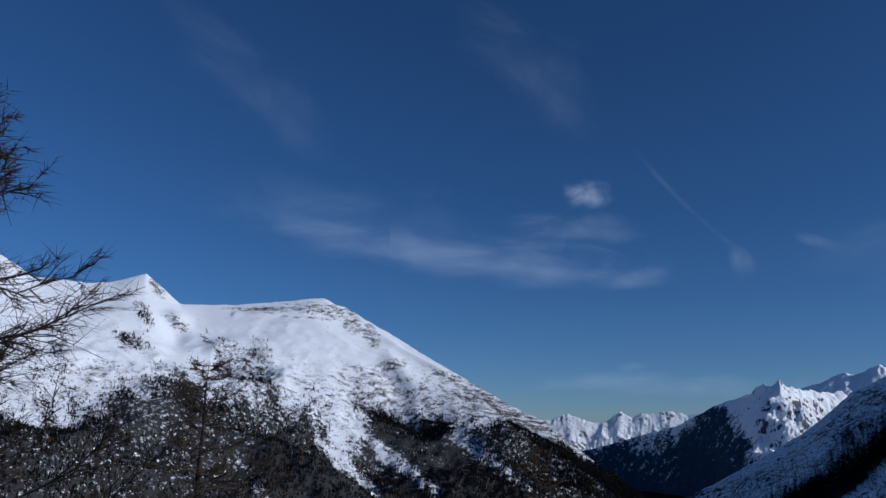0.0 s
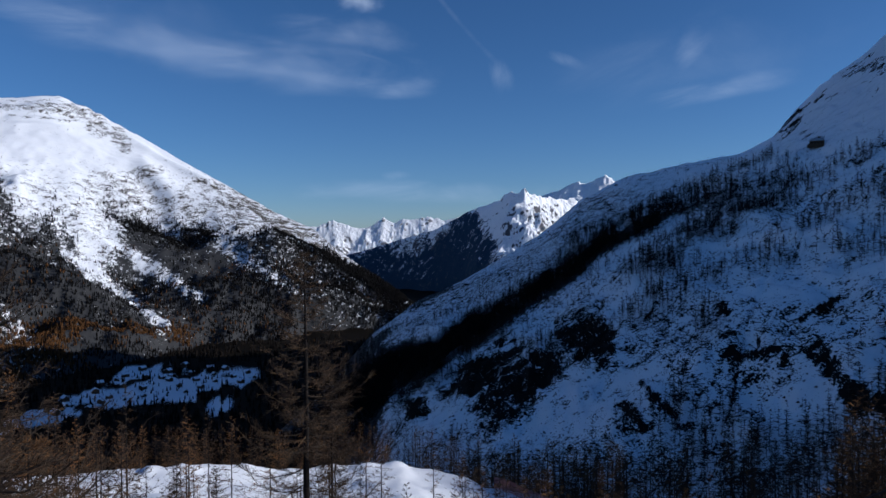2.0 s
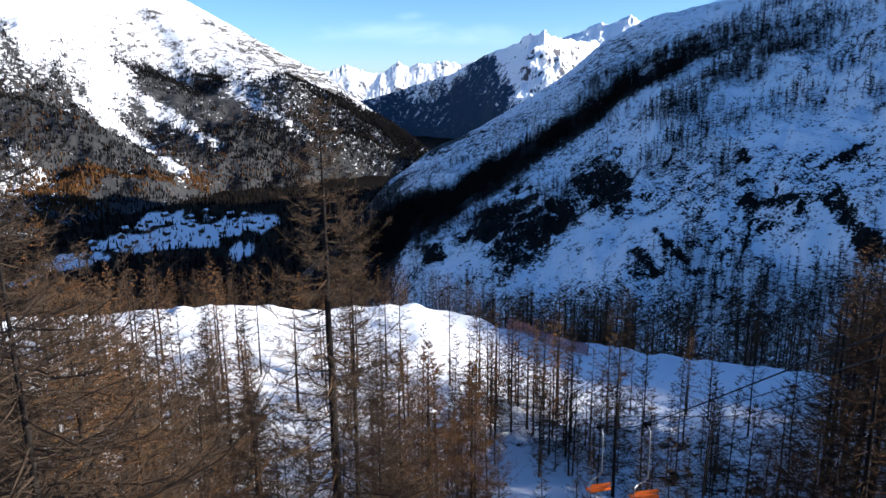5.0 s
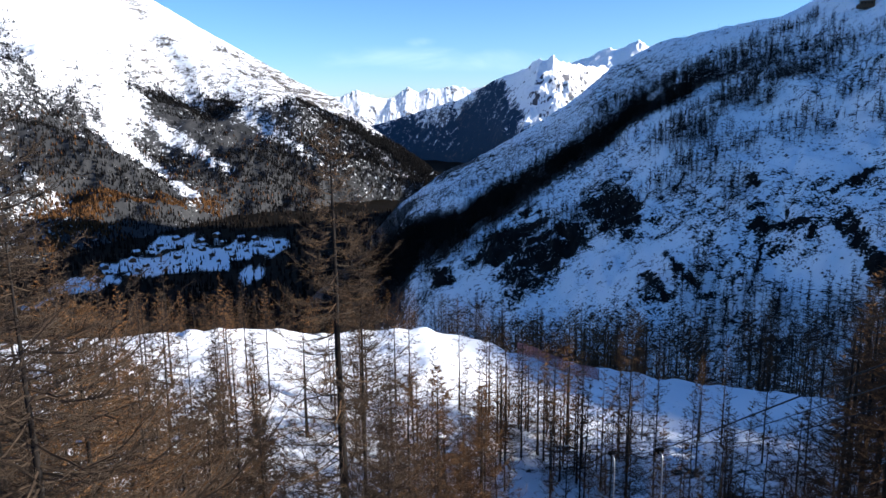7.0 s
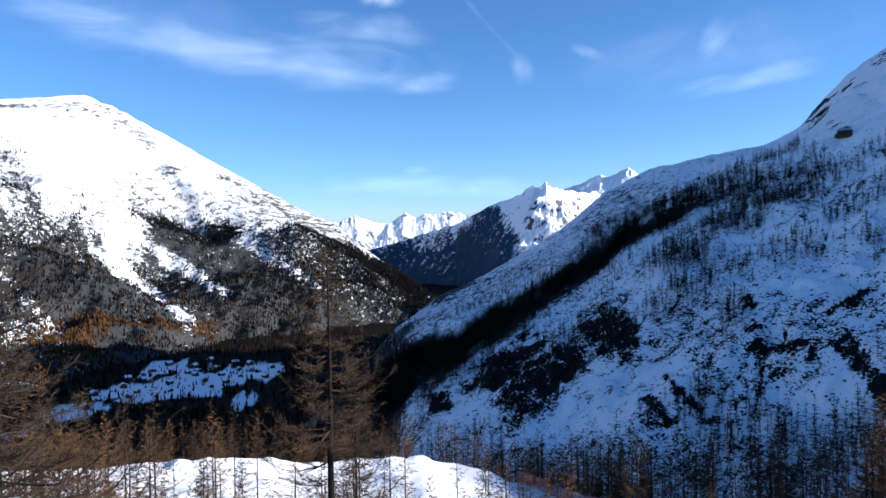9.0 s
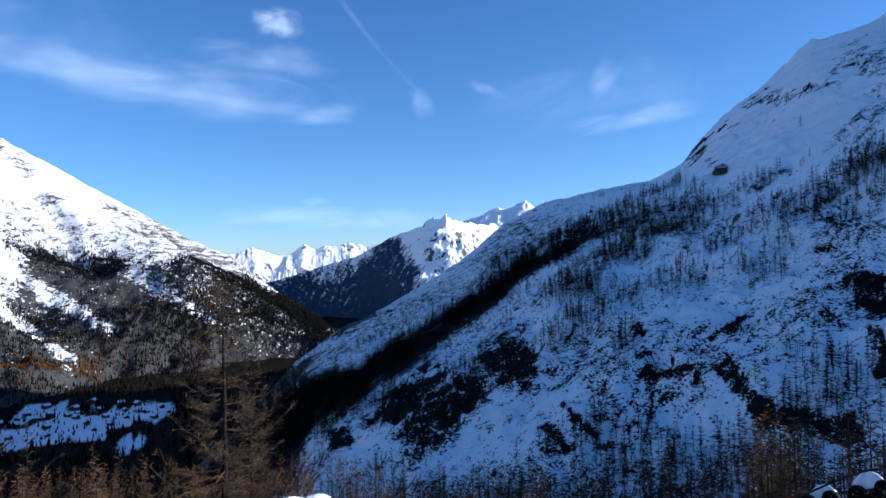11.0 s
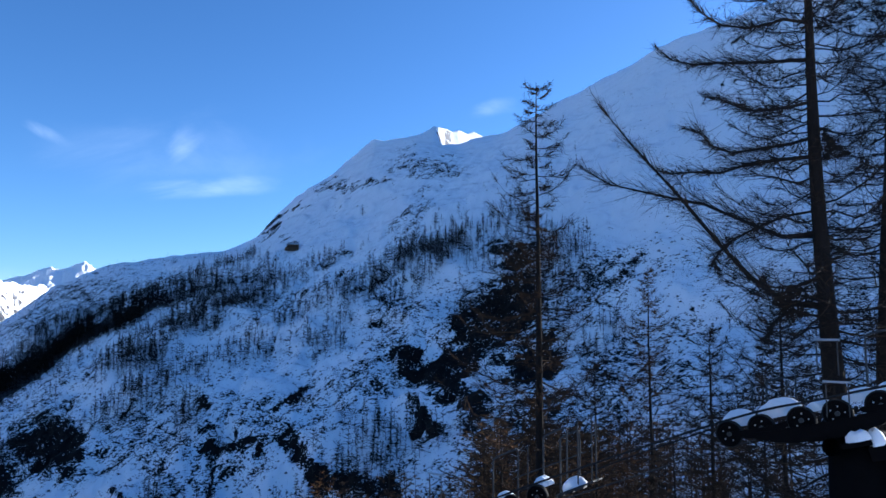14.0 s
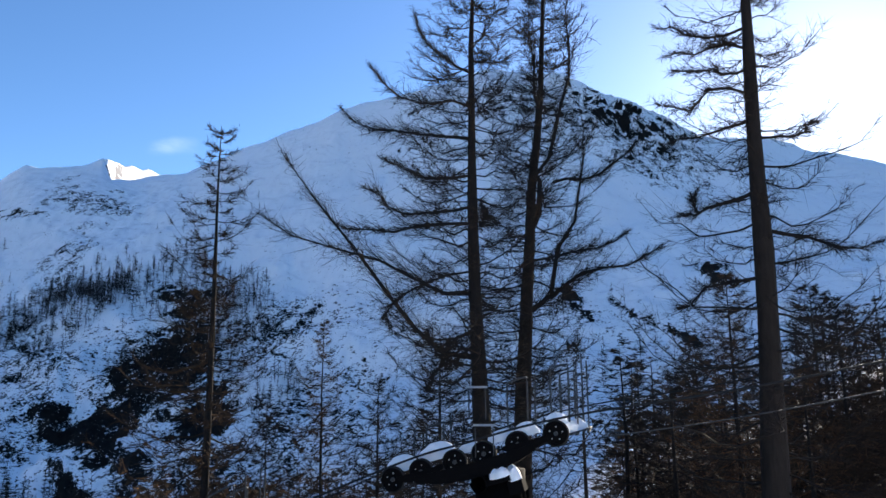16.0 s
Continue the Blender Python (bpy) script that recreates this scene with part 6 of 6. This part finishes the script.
# ---- broken stem on the slope ----
x, y, z = stand(-2.2, 40)
top = EYE + 40 * math.tan(radians(-25.7))
g = np.random.default_rng(2)
us = np.linspace(0, 1, 9)
stem = new("broken_trunk", mesh_of("broken_trunk", *tubes(np.stack([0.12 * np.sin(3 * us), 0.05 * us, us * (top - z)], axis=1)[None], (0.16 - 0.07 * us)[None], 8), [BARK]))
stem.matrix_basis = pose(x, y, z)
tagged(stem, "broken bare larch stem capped with snow", "tree trunk")
for dx, sz in ((0.0, 0.2), (0.28, 0.14)):
    snow_lump("snow_clump", (0, 0, 0), 0.3, 0.2, sz, 3, pose(0.02 + dx, 0.05, top - z - dx * 0.35 - 0.02, 0, 20, 30), "white snow clump", stem)


# ---- thin high clouds ----
def cloud_material(name, strength, scale, stretch, lo, hi, soft_edge):
    m = bpy.data.materials.new(name)
    m.use_nodes = True
    nt = m.node_tree
    nt.nodes.remove(nt.nodes["Principled BSDF"])
    tc = nt.nodes.new("ShaderNodeTexCoord")
    mp = nt.nodes.new("ShaderNodeMapping")
    mp.inputs["Scale"].default_value = stretch
    nt.links.new(tc.outputs["Object"], mp.inputs[0])
    n1 = node(nt, "TexNoise", Scale=scale, Detail=6, Roughness=0.55, Distortion=0.6)
    nt.links.new(mp.outputs[0], n1.inputs["Vector"])
    at_ = nt.nodes.new("ShaderNodeAttribute")
    at_.attribute_name = "edge"
    body = smooth(nt, maths(nt, "ADD", n1.outputs["Fac"], maths(nt, "MULTIPLY", maths(nt, "SUBTRACT", at_.outputs["Fac"], 1.0), soft_edge)), lo, hi)
    fac = maths(nt, "MULTIPLY", maths(nt, "MULTIPLY", body, at_.outputs["Fac"]), strength)
    # the cloud glows by itself, in place of sunlight scattered through it
    em = nt.nodes.new("ShaderNodeEmission")
    em.inputs[0].default_value, em.inputs[1].default_value = (0.86, 0.92, 1.0, 1), 0.85
    tr = nt.nodes.new("ShaderNodeBsdfTransparent")
    ms = nt.nodes.new("ShaderNodeMixShader")
    nt.links.new(fac, ms.inputs[0])
    nt.links.new(tr.outputs[0], ms.inputs[1])
    nt.links.new(em.outputs[0], ms.inputs[2])
    nt.links.new(ms.outputs[0], nt.nodes["Material Output"].inputs[0])
    return m


def cloud(az, el, width, height, roll, material, label, bow=0.0, r=4850):
    """A veil of cloud high behind the peaks; width and height in degrees of sky."""
    w, h = r * math.tan(radians(width / 2)), r * math.tan(radians(height / 2))
    nu, nv = 40, 14
    uu, vv = np.meshgrid(np.linspace(-1, 1, nu), np.linspace(-1, 1, nv))
    v = np.stack([uu * w, vv * h + bow * h * uu ** 2, -0.5 * (uu * w) ** 2 / r], axis=-1)
    idx = np.arange(nu * nv).reshape(nv, nu)
    q = np.stack([idx[:-1, :-1], idx[:-1, 1:], idx[1:, 1:], idx[1:, :-1]], axis=-1).reshape(-1, 4)
    me = mesh_of("cloud", v, q, None, [material])
    edge = np.clip(1 - uu ** 2, 0, 1) ** 0.8 * np.clip(1 - vv ** 2, 0, 1)
    at_ = me.attributes.new("edge", "FLOAT", "POINT")
    at_.data.foreach_set("value", edge.astype(np.float32).ravel())
    ob = new("cloud", me)
    d = toward(az, el)
    ob.matrix_basis = look(tuple(d * r + Vector((0, 0, EYE))), (0, 0, EYE), 0) @ pose(0, 0, 0, 0, 180, 180) @ pose(0, 0, 0, 0, 0, 180 + roll)
    return tagged(ob, label, "cloud", kind="structure")


VEIL = cloud_material("cirrus_veil", 0.25, 0.0022, (0.5, 1.6, 1), 0.30, 0.72, 0.35)
WISP = cloud_material("cirrus_wisp", 0.29, 0.0026, (0.4, 1.8, 1), 0.25, 0.72, 0.3)
FAINT = cloud_material("faint_veil", 0.12, 0.0015, (0.6, 1.3, 1), 0.3, 0.8, 0.35)
PUFF = cloud_material("cloud_puff", 0.5, 0.006, (0.9, 1.3, 1), 0.15, 0.70, 0.35)
TRAIL = cloud_material("vapour_trail", 0.07, 0.004, (1, 1, 1), 0.2, 0.7, 0.3)
for az, el, w, h, roll, m, bow, label in (
        (-5.7, 18.3, 4.2, 2.6, 0, PUFF, 0, "small white cloud puff"),
        (-11.5, 13.2, 26, 5.0, -3, WISP, 0.5, "streak of thin cirrus"),
        (-22.0, 14.5, 26, 5.0, -5, VEIL, 0.3, "faint cirrus veil"),
        (-2.6, 11.6, 9.5, 2.2, 4, WISP, 0.9, "bright curved wisp of cirrus"),
        (-6.0, 15.9, 15, 4.0, 0, VEIL, 0, "faint cirrus veil"),
        (1.5, 17.2, 12.5, 0.6, -50, TRAIL, 1.6, "thin fading vapour trail"),
        (5.6, 12.5, 4.0, 3.0, -75, VEIL, 0.3, "faint end of the vapour trail"),
        (22.8, 10.8, 13.0, 2.2, 9, WISP, 0.2, "long thin wisp of cirrus"),
        (19.5, 13.8, 5.0, 3.6, 50, VEIL, 0.4, "hooked cirrus veil"),
        (10.5, 13.5, 5.0, 1.5, -25, VEIL, 0, "faint cirrus veil"),
        (2.0, 3.6, 34, 2.8, 0, VEIL, 0, "pale haze streak above the far peaks"),
        (-3.0, 4.9, 4.0, 1.2, 0, VEIL, 0, "faint cloud above the far peaks"),
        (-9.0, 28.0, 20, 9.0, -35, FAINT, 0, "faint high cirrus veil"),
        (-32.0, 25.5, 24, 8.0, -30, FAINT, 0, "faint high cirrus veil"),
        (-20.0, 16.0, 44, 10, -5, FAINT, 0, "broad faint cirrus veil"),
        (21.0, 13.5, 28, 9, 10, FAINT, 0, "broad faint cirrus veil"),
        (44.0, 17.6, 6.0, 2.2, 8, VEIL, 0, "faint cloud behind the ridge")):
    cloud(az, el, w, h, roll, m, label, bow)
